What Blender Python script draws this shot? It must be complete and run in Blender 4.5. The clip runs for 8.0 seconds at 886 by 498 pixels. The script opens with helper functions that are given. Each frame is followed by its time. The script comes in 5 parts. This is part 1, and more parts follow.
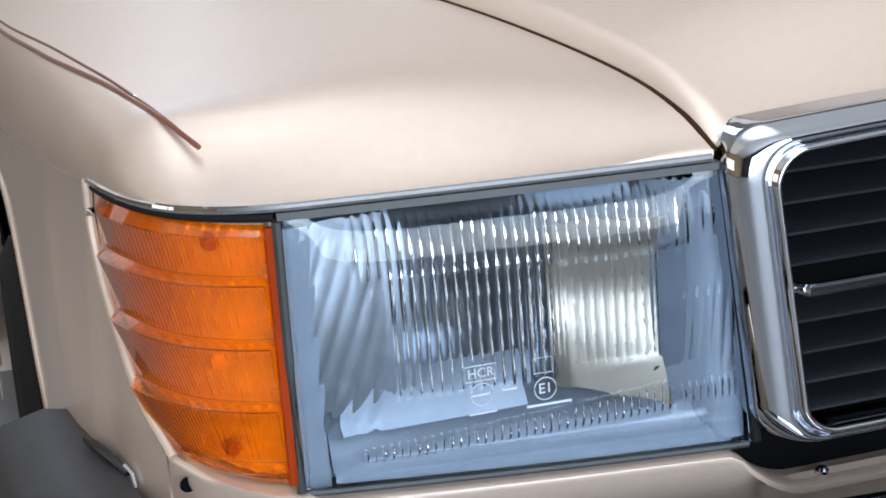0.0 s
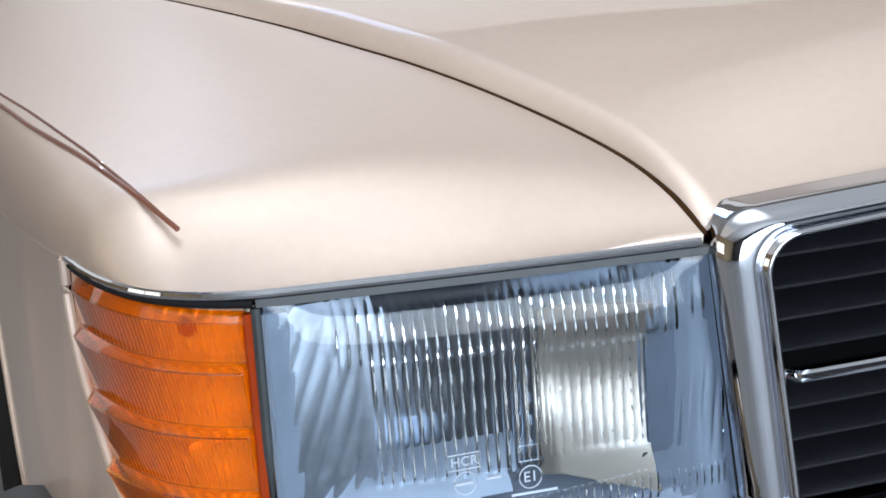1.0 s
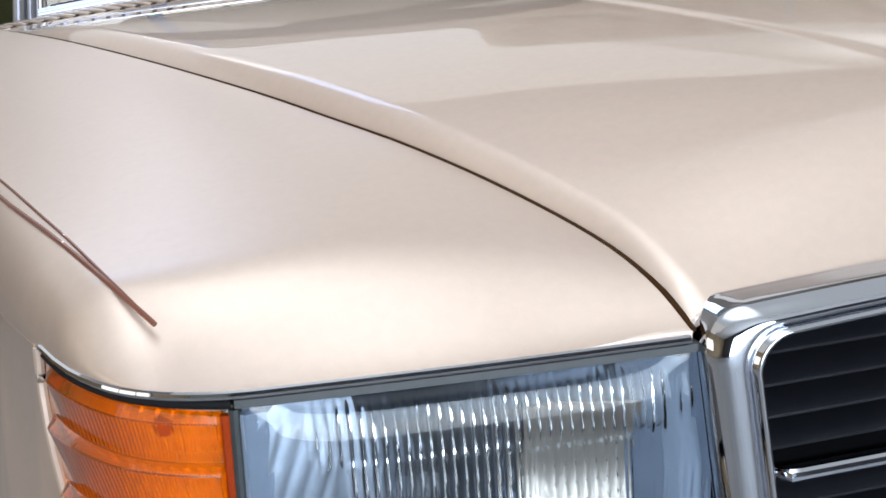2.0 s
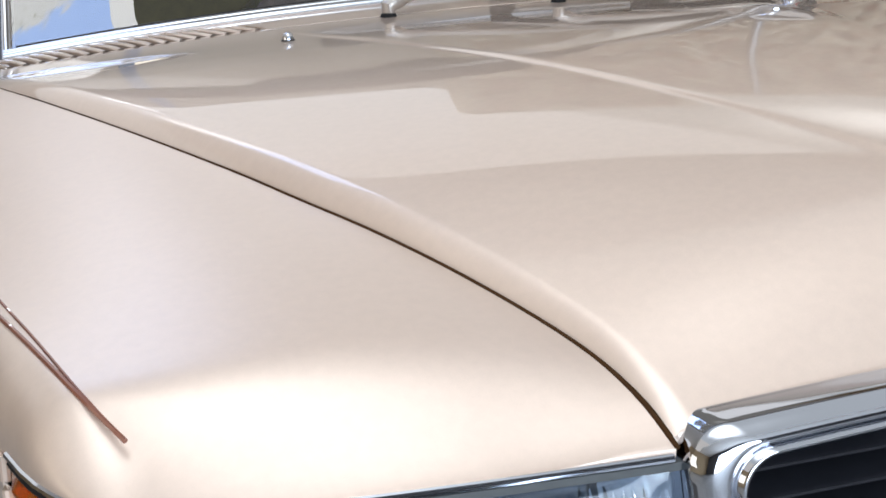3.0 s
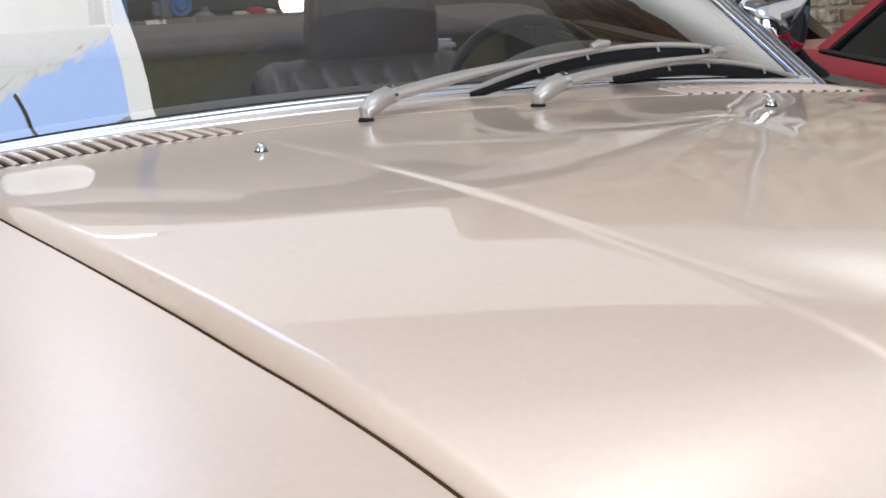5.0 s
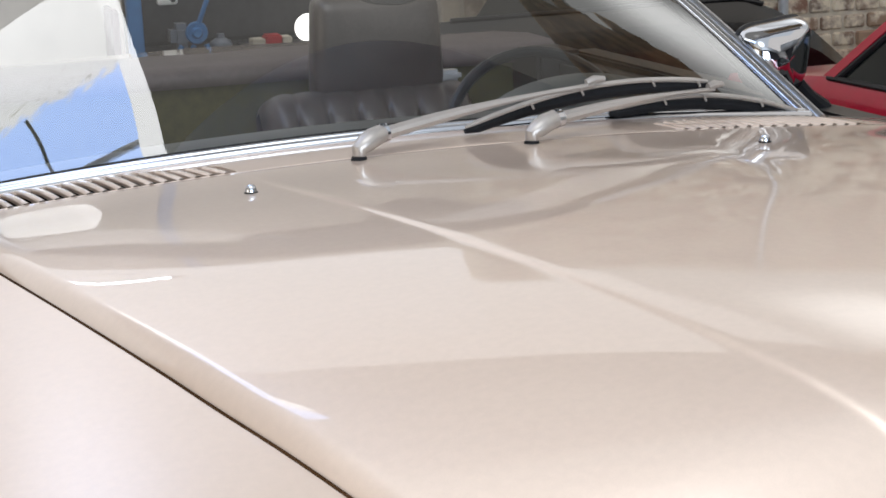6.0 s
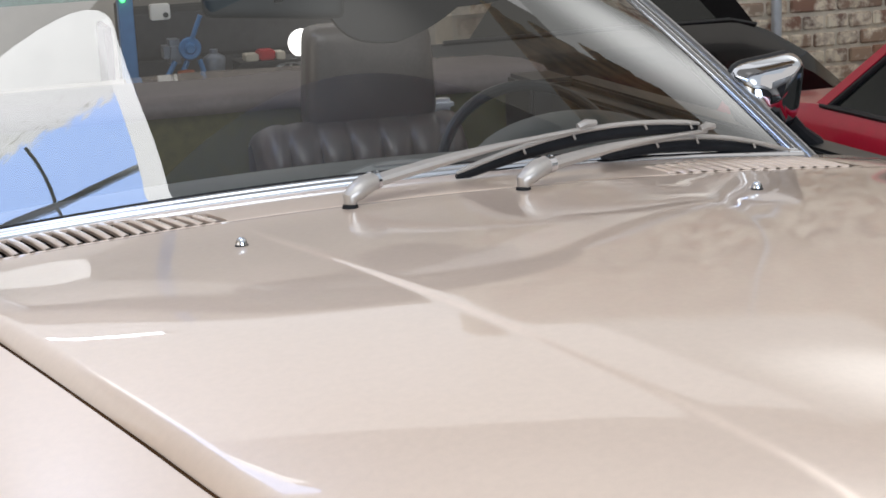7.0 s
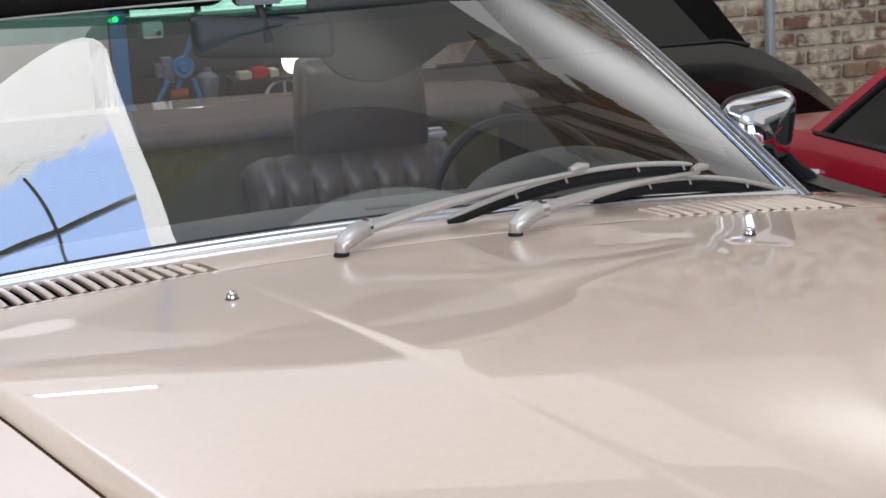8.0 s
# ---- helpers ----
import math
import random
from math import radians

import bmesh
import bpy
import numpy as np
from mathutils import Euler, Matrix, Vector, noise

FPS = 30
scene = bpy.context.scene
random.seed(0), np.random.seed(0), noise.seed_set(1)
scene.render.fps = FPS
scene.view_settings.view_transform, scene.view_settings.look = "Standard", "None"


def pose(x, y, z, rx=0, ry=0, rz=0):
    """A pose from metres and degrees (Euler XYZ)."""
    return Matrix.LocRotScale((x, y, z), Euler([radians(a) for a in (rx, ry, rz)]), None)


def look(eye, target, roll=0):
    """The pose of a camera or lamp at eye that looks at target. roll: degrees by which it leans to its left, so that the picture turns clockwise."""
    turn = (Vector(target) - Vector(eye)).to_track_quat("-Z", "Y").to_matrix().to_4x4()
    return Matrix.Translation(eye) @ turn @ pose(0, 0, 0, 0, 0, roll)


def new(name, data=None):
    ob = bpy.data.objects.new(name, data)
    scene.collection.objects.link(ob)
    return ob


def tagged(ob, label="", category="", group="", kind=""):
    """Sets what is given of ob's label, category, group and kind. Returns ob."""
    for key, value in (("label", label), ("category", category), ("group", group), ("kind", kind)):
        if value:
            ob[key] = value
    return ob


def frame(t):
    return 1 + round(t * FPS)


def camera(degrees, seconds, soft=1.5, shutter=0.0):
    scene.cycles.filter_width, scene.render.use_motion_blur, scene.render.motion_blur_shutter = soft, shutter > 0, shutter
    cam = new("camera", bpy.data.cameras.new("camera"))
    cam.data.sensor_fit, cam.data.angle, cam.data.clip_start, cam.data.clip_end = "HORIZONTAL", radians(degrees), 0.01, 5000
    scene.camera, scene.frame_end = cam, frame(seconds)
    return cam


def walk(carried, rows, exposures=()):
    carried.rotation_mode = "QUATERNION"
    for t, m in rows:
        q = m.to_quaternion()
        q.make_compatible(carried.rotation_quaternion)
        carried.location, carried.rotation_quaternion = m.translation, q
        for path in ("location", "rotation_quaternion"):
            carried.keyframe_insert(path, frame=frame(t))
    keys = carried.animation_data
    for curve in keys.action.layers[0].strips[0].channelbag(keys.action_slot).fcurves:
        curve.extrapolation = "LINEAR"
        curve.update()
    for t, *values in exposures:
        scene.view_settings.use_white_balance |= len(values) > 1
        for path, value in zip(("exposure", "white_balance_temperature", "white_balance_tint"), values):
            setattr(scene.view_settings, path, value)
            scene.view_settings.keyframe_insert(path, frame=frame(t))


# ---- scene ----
cam = camera(29.86, 8.0, soft=1.7)
PATH = [
    (0, (-0.9549, -1.1166, 1.0535), (-0.4150, 0.7375, 0.5331), -4.35),
    (0.5, (-0.9452, -1.1023, 1.0715), (-0.4023, 0.7542, 0.5628), -4.23),
    (1, (-0.9321, -1.0839, 1.0920), (-0.3845, 0.7743, 0.5947), -4.03),
    (1.5, (-0.9224, -1.0651, 1.1132), (-0.3662, 0.7941, 0.6295), -3.79),
    (3, (-0.9093, -0.9949, 1.2239), (-0.2985, 0.8429, 0.7245), -2.80),
    (3.5, (-0.8974, -0.9730, 1.2545), (-0.2784, 0.8653, 0.7673), -2.12),
    (4, (-0.8764, -0.9690, 1.2897), (-0.2621, 0.8725, 0.8086), -1.96),
    (4.5, (-0.8569, -0.9755, 1.3252), (-0.2493, 0.8681, 0.8436), -1.84),
    (6, (-0.7772, -0.9896, 1.3697), (-0.2141, 0.8756, 0.9184), -2.55),
    (6.5, (-0.7696, -0.9799, 1.4030), (-0.2034, 0.8845, 0.9523), -2.59),
    (7, (-0.7631, -0.9710, 1.4369), (-0.1939, 0.8926, 0.9865), -2.62),
    (7.5, (-0.7542, -0.9591, 1.4664), (-0.1829, 0.9044, 1.0182), -2.75),
    (8, (-0.7464, -0.9497, 1.4980), (-0.1723, 0.9135, 1.0520), -2.93),
]
walk(cam, [(t, look(e, g, r)) for t, e, g, r in PATH], exposures=((0, 0.98), (3.5, 1.15), (4.5, 1.25), (6, 1.26), (8, 1.26)))

# ---- light ----
scene.view_settings.exposure = 0.70
world = bpy.data.worlds.new("world")
scene.world = world
world.use_nodes = True
wn, wl = world.node_tree.nodes, world.node_tree.links
sky = wn.new("ShaderNodeTexSky")
sky.sky_type, sky.sun_disc = "NISHITA", False
sky.sun_elevation, sky.sun_rotation = radians(50), radians(200)
wn["Background"].inputs[1].default_value = 0.1
wl.new(sky.outputs[0], wn["Background"].inputs[0])


def area(name, m, sx, sy, watts, colour):
    data = bpy.data.lights.new(name, "AREA")
    data.shape, data.size, data.size_y, data.energy, data.color = "RECTANGLE", sx, sy, watts, colour
    ob = new(name, data)
    ob.matrix_world = m
    return ob


# daylight through the open garage door behind the camera
area("door_daylight", look((-0.2, -5.95, 1.5), (-0.2, 0, 1.7)), 5.4, 2.9, 186, (0.73, 0.855, 1.0))


# ---- materials ----
def material(name, colour, rough=0.5, metal=0.0, coat=0.0, grain=0.0, scale=40.0, bump=0.0, colour2=None, **more):
    m = bpy.data.materials.new(name)
    m.use_nodes = True
    n, l = m.node_tree.nodes, m.node_tree.links
    b = n["Principled BSDF"]
    b.inputs["Base Color"].default_value = (*colour, 1)
    b.inputs["Roughness"].default_value = rough
    b.inputs["Metallic"].default_value = metal
    b.inputs["Coat Weight"].default_value = coat
    b.inputs["Coat Roughness"].default_value = 0.02
    for key, value in more.items():
        b.inputs[key.replace("_", " ")].default_value = value
    if grain or bump:
        co = n.new("ShaderNodeTexCoord")
        fine = n.new("ShaderNodeTexNoise")
        fine.inputs["Scale"].default_value = scale
        fine.inputs["Detail"].default_value = 6
        l.new(co.outputs["Object"], fine.inputs["Vector"])
        if grain:
            broad = n.new("ShaderNodeTexNoise")
            broad.inputs["Scale"].default_value = scale / 9
            l.new(co.outputs["Object"], broad.inputs["Vector"])
            add = n.new("ShaderNodeMath")
            add.operation = "ADD"
            l.new(fine.outputs["Fac"], add.inputs[0])
            l.new(broad.outputs["Fac"], add.inputs[1])
            ramp = n.new("ShaderNodeMapRange")
            ramp.inputs["From Min"].default_value, ramp.inputs["From Max"].default_value = 0.7, 1.3
            l.new(add.outputs[0], ramp.inputs["Value"])
            mix = n.new("ShaderNodeMix")
            mix.data_type = "RGBA"
            mix.inputs["A"].default_value = (*colour, 1)
            mix.inputs["B"].default_value = (*(colour2 or [c * (1 - grain) for c in colour]), 1)
            l.new(ramp.outputs[0], mix.inputs["Factor"])
            l.new(mix.outputs["Result"], b.inputs["Base Color"])
        if bump:
            bp = n.new("ShaderNodeBump")
            bp.inputs["Strength"].default_value = bump
            bp.inputs["Distance"].default_value = 0.002
            l.new(fine.outputs["Fac"], bp.inputs["Height"])
            l.new(bp.outputs[0], b.inputs["Normal"])
    return m


PAINT = material("champagne_paint", (0.70, 0.553, 0.458), 0.40, 0.31, 1.0, 0.06, 900, Coat_IOR=1.5)
FENDERPAINT = material("hazed_champagne_paint", (0.70, 0.553, 0.458), 0.40, 0.31, 1.0, 0.06, 900, Coat_IOR=1.5, Coat_Roughness=0.33)
CHROME = material("chrome", (0.64, 0.66, 0.71), 0.04, 1.0, grain=0.03, scale=60)
BRUSHED = material("brushed_steel", (0.42, 0.43, 0.45), 0.28, 1.0, grain=0.1, scale=80)
LATCH = material("polished_latch", (0.85, 0.88, 0.95), 0.25, 0.6)
SATIN = material("satin_silver", (0.46, 0.42, 0.39), 0.40, 0.55, 0.15, grain=0.08, scale=120)
RUBBER = material("black_rubber", (0.016, 0.016, 0.018), 0.6, grain=0.3, scale=80, bump=0.2, Specular_IOR_Level=0.12)
BLACK = material("black_plastic", (0.012, 0.012, 0.014), 0.35, grain=0.3, scale=60)
BUMPERRUBBER = material("grey_bumper_rubber", (0.045, 0.045, 0.049), 0.5, grain=0.3, scale=80, bump=0.2)
# brown mixed for the shaded depth of the hood gap
SEAM = material("hood_gap_brown", (0.060, 0.028, 0.012), 0.8, grain=0.3, scale=60, Specular_IOR_Level=0.02)
# near-black that stands in for the shade inside openings and recesses
DARK = material("recess_shade", (0.004, 0.004, 0.005), 0.8, Specular_IOR_Level=0.05)
AMBER = material("amber_plastic", (1.0, 0.285, 0.001), 0.03, coat=0.6, Transmission_Weight=0.9, IOR=1.45)
AMBER_EDGE = material("dark_amber_edge", (0.42, 0.045, 0.003), 0.15, coat=0.3, grain=0.2, scale=60)
AMBER_BACK = material("signal_reflector", (1.0, 0.94, 0.80), 0.25, 0.50, grain=0.2, scale=150)
GLASS = material("lamp_glass", (0.87, 0.94, 1.0), 0.02, Transmission_Weight=1.0, IOR=1.45)
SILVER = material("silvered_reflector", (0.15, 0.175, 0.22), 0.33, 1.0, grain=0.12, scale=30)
PALESILVER = material("pale_reflection_silver", (0.30, 0.315, 0.35), 0.36, 0.8, grain=0.3, scale=45)
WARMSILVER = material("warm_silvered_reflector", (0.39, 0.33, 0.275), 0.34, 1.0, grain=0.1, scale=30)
STRIPE = material("brown_pinstripe", (0.22, 0.07, 0.04), 0.4, coat=0.5, grain=0.1, scale=100)
LEATHER = material("grey_brown_leather", (0.066, 0.054, 0.049), 0.30, grain=0.3, scale=160, bump=0.25)
DASH = material("blue_grey_dashboard", (0.14, 0.16, 0.16), 0.5, grain=0.2, scale=200, bump=0.2)
OLIVE = material("olive_carpet", (0.085, 0.082, 0.022), 0.9, grain=0.4, scale=300, bump=0.5)
SHELF = material("grey_brown_cover", (0.115, 0.092, 0.092), 0.6, grain=0.3, scale=60, bump=0.3)
RED = material("red_paint", (0.46, 0.004, 0.030), 0.3, 0.1, 0.7, 0.1, 200)
BLACKPAINT = material("black_paint", (0.008, 0.007, 0.007), 0.25, 0.0, 0.5, 0.2, 100)
CANVAS = material("black_canvas", (0.010, 0.009, 0.009), 0.9, grain=0.4, scale=200, bump=0.4, Specular_IOR_Level=0.08)
CONCRETE = material("concrete_floor", (0.27, 0.27, 0.27), 0.55, grain=0.35, scale=8, bump=0.2)
PLASTER = material("ceiling_paint", (0.80, 0.77, 0.73), 0.8, grain=0.15, scale=3, bump=0.1)
WALLPAINT = material("wall_paint", (0.66, 0.62, 0.57), 0.8, grain=0.25, scale=4, bump=0.1)
DARKWALL = material("dark_wall_paint", (0.10, 0.10, 0.115), 0.8, grain=0.3, scale=4, bump=0.1)
STRIPPAINT = material("grey_strip_paint", (0.44, 0.43, 0.42), 0.8, grain=0.3, scale=4, bump=0.1)
WARMWALL = material("ochre_wall_paint", (0.46, 0.33, 0.19), 0.8, grain=0.3, scale=4, bump=0.1)
BRICKM = material("old_brick", (0.34, 0.20, 0.14), 0.88, grain=0.5, scale=22, bump=0.8, colour2=(0.20, 0.12, 0.09))


def vary_bricks(m):
    """Each brick takes its own tone, with patches of pale lime left on the face."""
    n, l = m.node_tree.nodes, m.node_tree.links
    b = n["Principled BSDF"]
    old = b.inputs["Base Color"].links[0].from_socket
    info, isl, add, ramp = n.new("ShaderNodeObjectInfo"), n.new("ShaderNodeNewGeometry"), n.new("ShaderNodeMath"), n.new("ShaderNodeValToRGB")
    add.operation = "ADD"
    frac = n.new("ShaderNodeMath")
    frac.operation = "FRACT"
    l.new(info.outputs["Random"], add.inputs[0])
    l.new(isl.outputs["Random Per Island"], add.inputs[1])
    l.new(add.outputs[0], frac.inputs[0])
    l.new(frac.outputs[0], ramp.inputs[0])
    ramp.color_ramp.elements[0].color = (0.15, 0.105, 0.095, 1)
    ramp.color_ramp.elements[1].color = (0.58, 0.45, 0.33, 1)
    for at, c in ((0.25, (0.42, 0.20, 0.12, 1)), (0.5, (0.50, 0.35, 0.24, 1)), (0.75, (0.19, 0.12, 0.10, 1))):
        ramp.color_ramp.elements.new(at).color = c
    mix = n.new("ShaderNodeMix")
    mix.data_type = "RGBA"
    mix.inputs["Factor"].default_value = 0.7
    l.new(old, mix.inputs["A"])
    l.new(ramp.outputs[0], mix.inputs["B"])
    co, ns, rp, lime = n.new("ShaderNodeTexCoord"), n.new("ShaderNodeTexNoise"), n.new("ShaderNodeMapRange"), n.new("ShaderNodeMix")
    geo = n.new("ShaderNodeNewGeometry")
    ns.inputs["Scale"].default_value, ns.inputs["Detail"].default_value = 13.0, 12
    ns.inputs["Roughness"].default_value = 0.62
    l.new(geo.outputs["Position"], ns.inputs["Vector"])
    rp.inputs["From Min"].default_value, rp.inputs["From Max"].default_value = 0.44, 0.59
    l.new(ns.outputs["Fac"], rp.inputs["Value"])
    lime.data_type = "RGBA"
    lime.inputs["B"].default_value = (0.84, 0.73, 0.58, 1)
    l.new(rp.outputs[0], lime.inputs["Factor"])
    l.new(mix.outputs["Result"], lime.inputs["A"])
    l.new(lime.outputs["Result"], b.inputs["Base Color"])


vary_bricks(BRICKM)
MORTAR = material("lime_mortar", (0.84, 0.75, 0.62), 0.95, grain=0.35, scale=25, bump=0.6)
STEEL = material("galvanised_pipe", (0.62, 0.64, 0.68), 0.45, 0.4, grain=0.2, scale=40)
BLUE = material("blue_enamel", (0.05, 0.20, 0.48), 0.4, grain=0.2, scale=20)


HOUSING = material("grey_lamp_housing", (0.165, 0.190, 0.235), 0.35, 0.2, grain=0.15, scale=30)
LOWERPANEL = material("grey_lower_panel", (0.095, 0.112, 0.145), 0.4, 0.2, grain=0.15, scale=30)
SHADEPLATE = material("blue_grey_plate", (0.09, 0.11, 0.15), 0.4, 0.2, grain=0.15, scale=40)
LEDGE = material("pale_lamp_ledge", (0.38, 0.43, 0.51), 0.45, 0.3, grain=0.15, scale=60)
GASKET = material("grey_green_rubber", (0.052, 0.058, 0.062), 0.4, grain=0.3, scale=80)
BULB = material("bulb_glass", (0.8, 0.75, 0.6), 0.05, 0.3, 0.5)
MARK = material("moulded_glass", (0.62, 0.68, 0.78), 0.3, 0.1, 0.5)
DARKRED = material("dull_dark_red_enamel", (0.09, 0.010, 0.008), 0.6, grain=0.3, scale=30)
REDSCREW = material("dark_red_enamel", (0.30, 0.02, 0.015), 0.4, grain=0.2, scale=60)
SLAT = material("satin_black_slat", (0.016, 0.017, 0.022), 0.38, grain=0.3, scale=60)
RIMLEATHER = material("dark_rim_leather", (0.02, 0.025, 0.03), 0.4, grain=0.3, scale=150, bump=0.3)
MIRRORBACK = material("dark_grey_housing", (0.010, 0.015, 0.017), 0.6, grain=0.2, scale=60)
VISOR = material("dark_visor_vinyl", (0.010, 0.010, 0.010), 0.6, grain=0.3, scale=120, bump=0.2)
WHITE = material("white_enamel", (0.80, 0.80, 0.78), 0.4, grain=0.08, scale=10)
DARKSTEEL = material("dark_steel", (0.06, 0.06, 0.065), 0.5, 0.3, grain=0.3, scale=20)
DARKGLASS = material("dark_car_glass", (0.010, 0.012, 0.011), 0.03, Specular_IOR_Level=0.4)
GREYMETAL = material("dull_grey_metal", (0.05, 0.05, 0.05), 0.6, 0.3, grain=0.4, scale=12)
ORANGE = material("faded_orange_enamel", (0.35, 0.08, 0.02), 0.5, grain=0.3, scale=20)
REDPAINT2 = material("bright_red_enamel", (0.55, 0.02, 0.03), 0.4, grain=0.2, scale=20)
PAPER = material("cream_paper", (0.62, 0.58, 0.50), 0.8, grain=0.2, scale=30)


def glow(name, strength, cloud):
    m = bpy.data.materials.new(name)
    m.use_nodes = True
    n, l = m.node_tree.nodes, m.node_tree.links
    n.remove(n["Principled BSDF"])
    e = n.new("ShaderNodeEmission")
    e.inputs["Strength"].default_value = strength
    l.new(e.outputs[0], n["Material Output"].inputs[0])
    if not cloud:
        e.inputs["Color"].default_value = (0.05, 1.0, 0.15, 1)
        return m
    # blue sky between ragged banks of white cloud
    g, sep, ns, m1, m2, m3, m4, rp, mx = (n.new("ShaderNode" + k) for k in ("NewGeometry", "SeparateXYZ", "TexNoise", "Math", "Math", "Math", "Math", "MapRange", "Mix"))
    ns.inputs["Scale"].default_value, ns.inputs["Detail"].default_value = 22.0, 12
    mx.data_type = "RGBA"
    mx.inputs["A"].default_value, mx.inputs["B"].default_value = (0.40, 0.56, 0.95, 1), (0.66, 0.66, 0.65, 1)
    rp.inputs["From Min"].default_value, rp.inputs["From Max"].default_value = 0.16, 0.20
    m1.operation, m1.inputs[1].default_value = "MULTIPLY_ADD", 0.45
    m2.operation, m2.inputs[1].default_value = "SUBTRACT", 2.365
    m3.operation, m3.inputs[0].default_value = "SUBTRACT", 1.2
    m4.operation = "MAXIMUM"
    add = n.new("ShaderNodeMath")
    add.operation, add.inputs[1].default_value = "MULTIPLY_ADD", 0.18
    l.new(g.outputs["Position"], sep.inputs[0])
    l.new(g.outputs["Position"], ns.inputs["Vector"])
    l.new(sep.outputs["X"], m1.inputs[0])
    l.new(sep.outputs["Y"], m1.inputs[2])
    l.new(m1.outputs[0], m2.inputs[0])
    l.new(sep.outputs["Y"], m3.inputs[1])
    l.new(m2.outputs[0], m4.inputs[0])
    l.new(m3.outputs[0], m4.inputs[1])
    l.new(ns.outputs["Fac"], add.inputs[0])
    l.new(m4.outputs[0], add.inputs[2])
    l.new(add.outputs[0], rp.inputs["Value"])
    l.new(rp.outputs[0], mx.inputs["Factor"])
    # dead leaves and grime caught along the ragged edge
    fine, gr, near, both, dirt = (n.new("ShaderNode" + k) for k in ("TexNoise", "MapRange", "MapRange", "Math", "Mix"))
    fine.inputs["Scale"].default_value, fine.inputs["Detail"].default_value = 42.0, 4
    gr.inputs["From Min"].default_value, gr.inputs["From Max"].default_value = 0.60, 0.68
    near.inputs["From Min"].default_value, near.inputs["From Max"].default_value = 0.40, 0.21
    both.operation = "MULTIPLY"
    dirt.data_type = "RGBA"
    dirt.inputs["B"].default_value = (0.34, 0.34, 0.33, 1)
    l.new(g.outputs["Position"], fine.inputs["Vector"])
    l.new(fine.outputs["Fac"], gr.inputs["Value"])
    l.new(add.outputs[0], near.inputs["Value"])
    l.new(gr.outputs[0], both.inputs[0])
    l.new(near.outputs[0], both.inputs[1])
    l.new(both.outputs[0], dirt.inputs["Factor"])
    dirt.inputs["A"].default_value = (0.66, 0.67, 0.68, 1)
    l.new(dirt.outputs["Result"], mx.inputs["B"])
    l.new(mx.outputs["Result"], e.inputs["Color"])
    return m


SKY = glow("sky_and_cloud", 2.0, True)
GREENLAMP = glow("green_lamp", 3.0, False)
# emitter for the unseen ceiling, added to brighten the paint
CEILGLOW = glow("ceiling_glow", 0.34, False)
CEILGLOW.node_tree.nodes["Emission"].inputs["Color"].default_value = (1.0, 0.95, 0.89, 1)
LINTELGLOW = glow("lintel_glow", 0.45, False)
LINTELGLOW.node_tree.nodes["Emission"].inputs["Color"].default_value = (0.96, 0.97, 1.0, 1)
# rear ceiling emitter, added so the hood reflects something bright
REARGLOW = glow("rear_ceiling_glow", 0.43, False)
REARGLOW.node_tree.nodes["Emission"].inputs["Color"].default_value = (0.98, 0.975, 0.98, 1)
GLOBE = glow("lit_white_globe", 1.6, False)
GLOBE.node_tree.nodes["Emission"].inputs["Color"].default_value = (1.0, 1.0, 1.0, 1)
WINDOWPANE = glow("frosted_window_pane", 0.95, False)
WINDOWPANE.node_tree.nodes["Emission"].inputs["Color"].default_value = (1.0, 0.93, 0.82, 1)
TUBELIGHT = glow("lit_fluorescent_tube", 8.5, False)
TUBELIGHT.node_tree.nodes["Emission"].inputs["Color"].default_value = (0.86, 0.90, 1.0, 1)
TIMBER = material("weathered_timber", (0.62, 0.45, 0.26), 0.7, grain=0.75, scale=9, bump=0.3)
# emission that stands in for daylight on the roof window's white rim
RIMGLOW = glow("rim_glow", 1.6, False)
RIMGLOW.node_tree.nodes["Emission"].inputs["Color"].default_value = (0.97, 0.98, 1.0, 1)


def fading_glow(name, edge, middle, centre, rx, ry):
    """An added emitter whose strength fades from its middle to its edge."""
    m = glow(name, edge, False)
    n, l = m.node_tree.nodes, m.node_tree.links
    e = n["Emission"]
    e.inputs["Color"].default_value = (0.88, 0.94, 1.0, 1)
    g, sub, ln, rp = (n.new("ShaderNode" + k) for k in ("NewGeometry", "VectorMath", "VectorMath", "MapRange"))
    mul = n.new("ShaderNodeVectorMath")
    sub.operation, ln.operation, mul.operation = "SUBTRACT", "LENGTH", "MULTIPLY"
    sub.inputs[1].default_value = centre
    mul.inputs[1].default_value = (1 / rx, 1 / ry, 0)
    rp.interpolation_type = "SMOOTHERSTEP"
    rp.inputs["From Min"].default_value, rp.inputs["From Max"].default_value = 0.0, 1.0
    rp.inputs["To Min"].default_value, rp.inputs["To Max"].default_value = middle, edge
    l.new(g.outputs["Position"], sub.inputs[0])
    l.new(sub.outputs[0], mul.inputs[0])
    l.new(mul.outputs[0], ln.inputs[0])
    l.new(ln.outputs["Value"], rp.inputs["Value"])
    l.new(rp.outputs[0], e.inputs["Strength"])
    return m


# two more added ceiling emitters, placed for the windscreen's reflections
SIDEGLOW = fading_glow("side_ceiling_glow", 0.27, 1.0, (4.2, 5.6, 4.0), 1.6, 2.0)
SIDEGLOW.node_tree.nodes["Emission"].inputs["Color"].default_value = (0.97, 0.98, 0.97, 1)
SOFTGLOW = fading_glow("soft_ceiling_glow", 0.10, 0.20, (0.75, 3.25, 4.0), 0.9, 0.7)
SOFTGLOW.node_tree.nodes["Emission"].inputs["Color"].default_value = (1.0, 0.96, 0.91, 1)
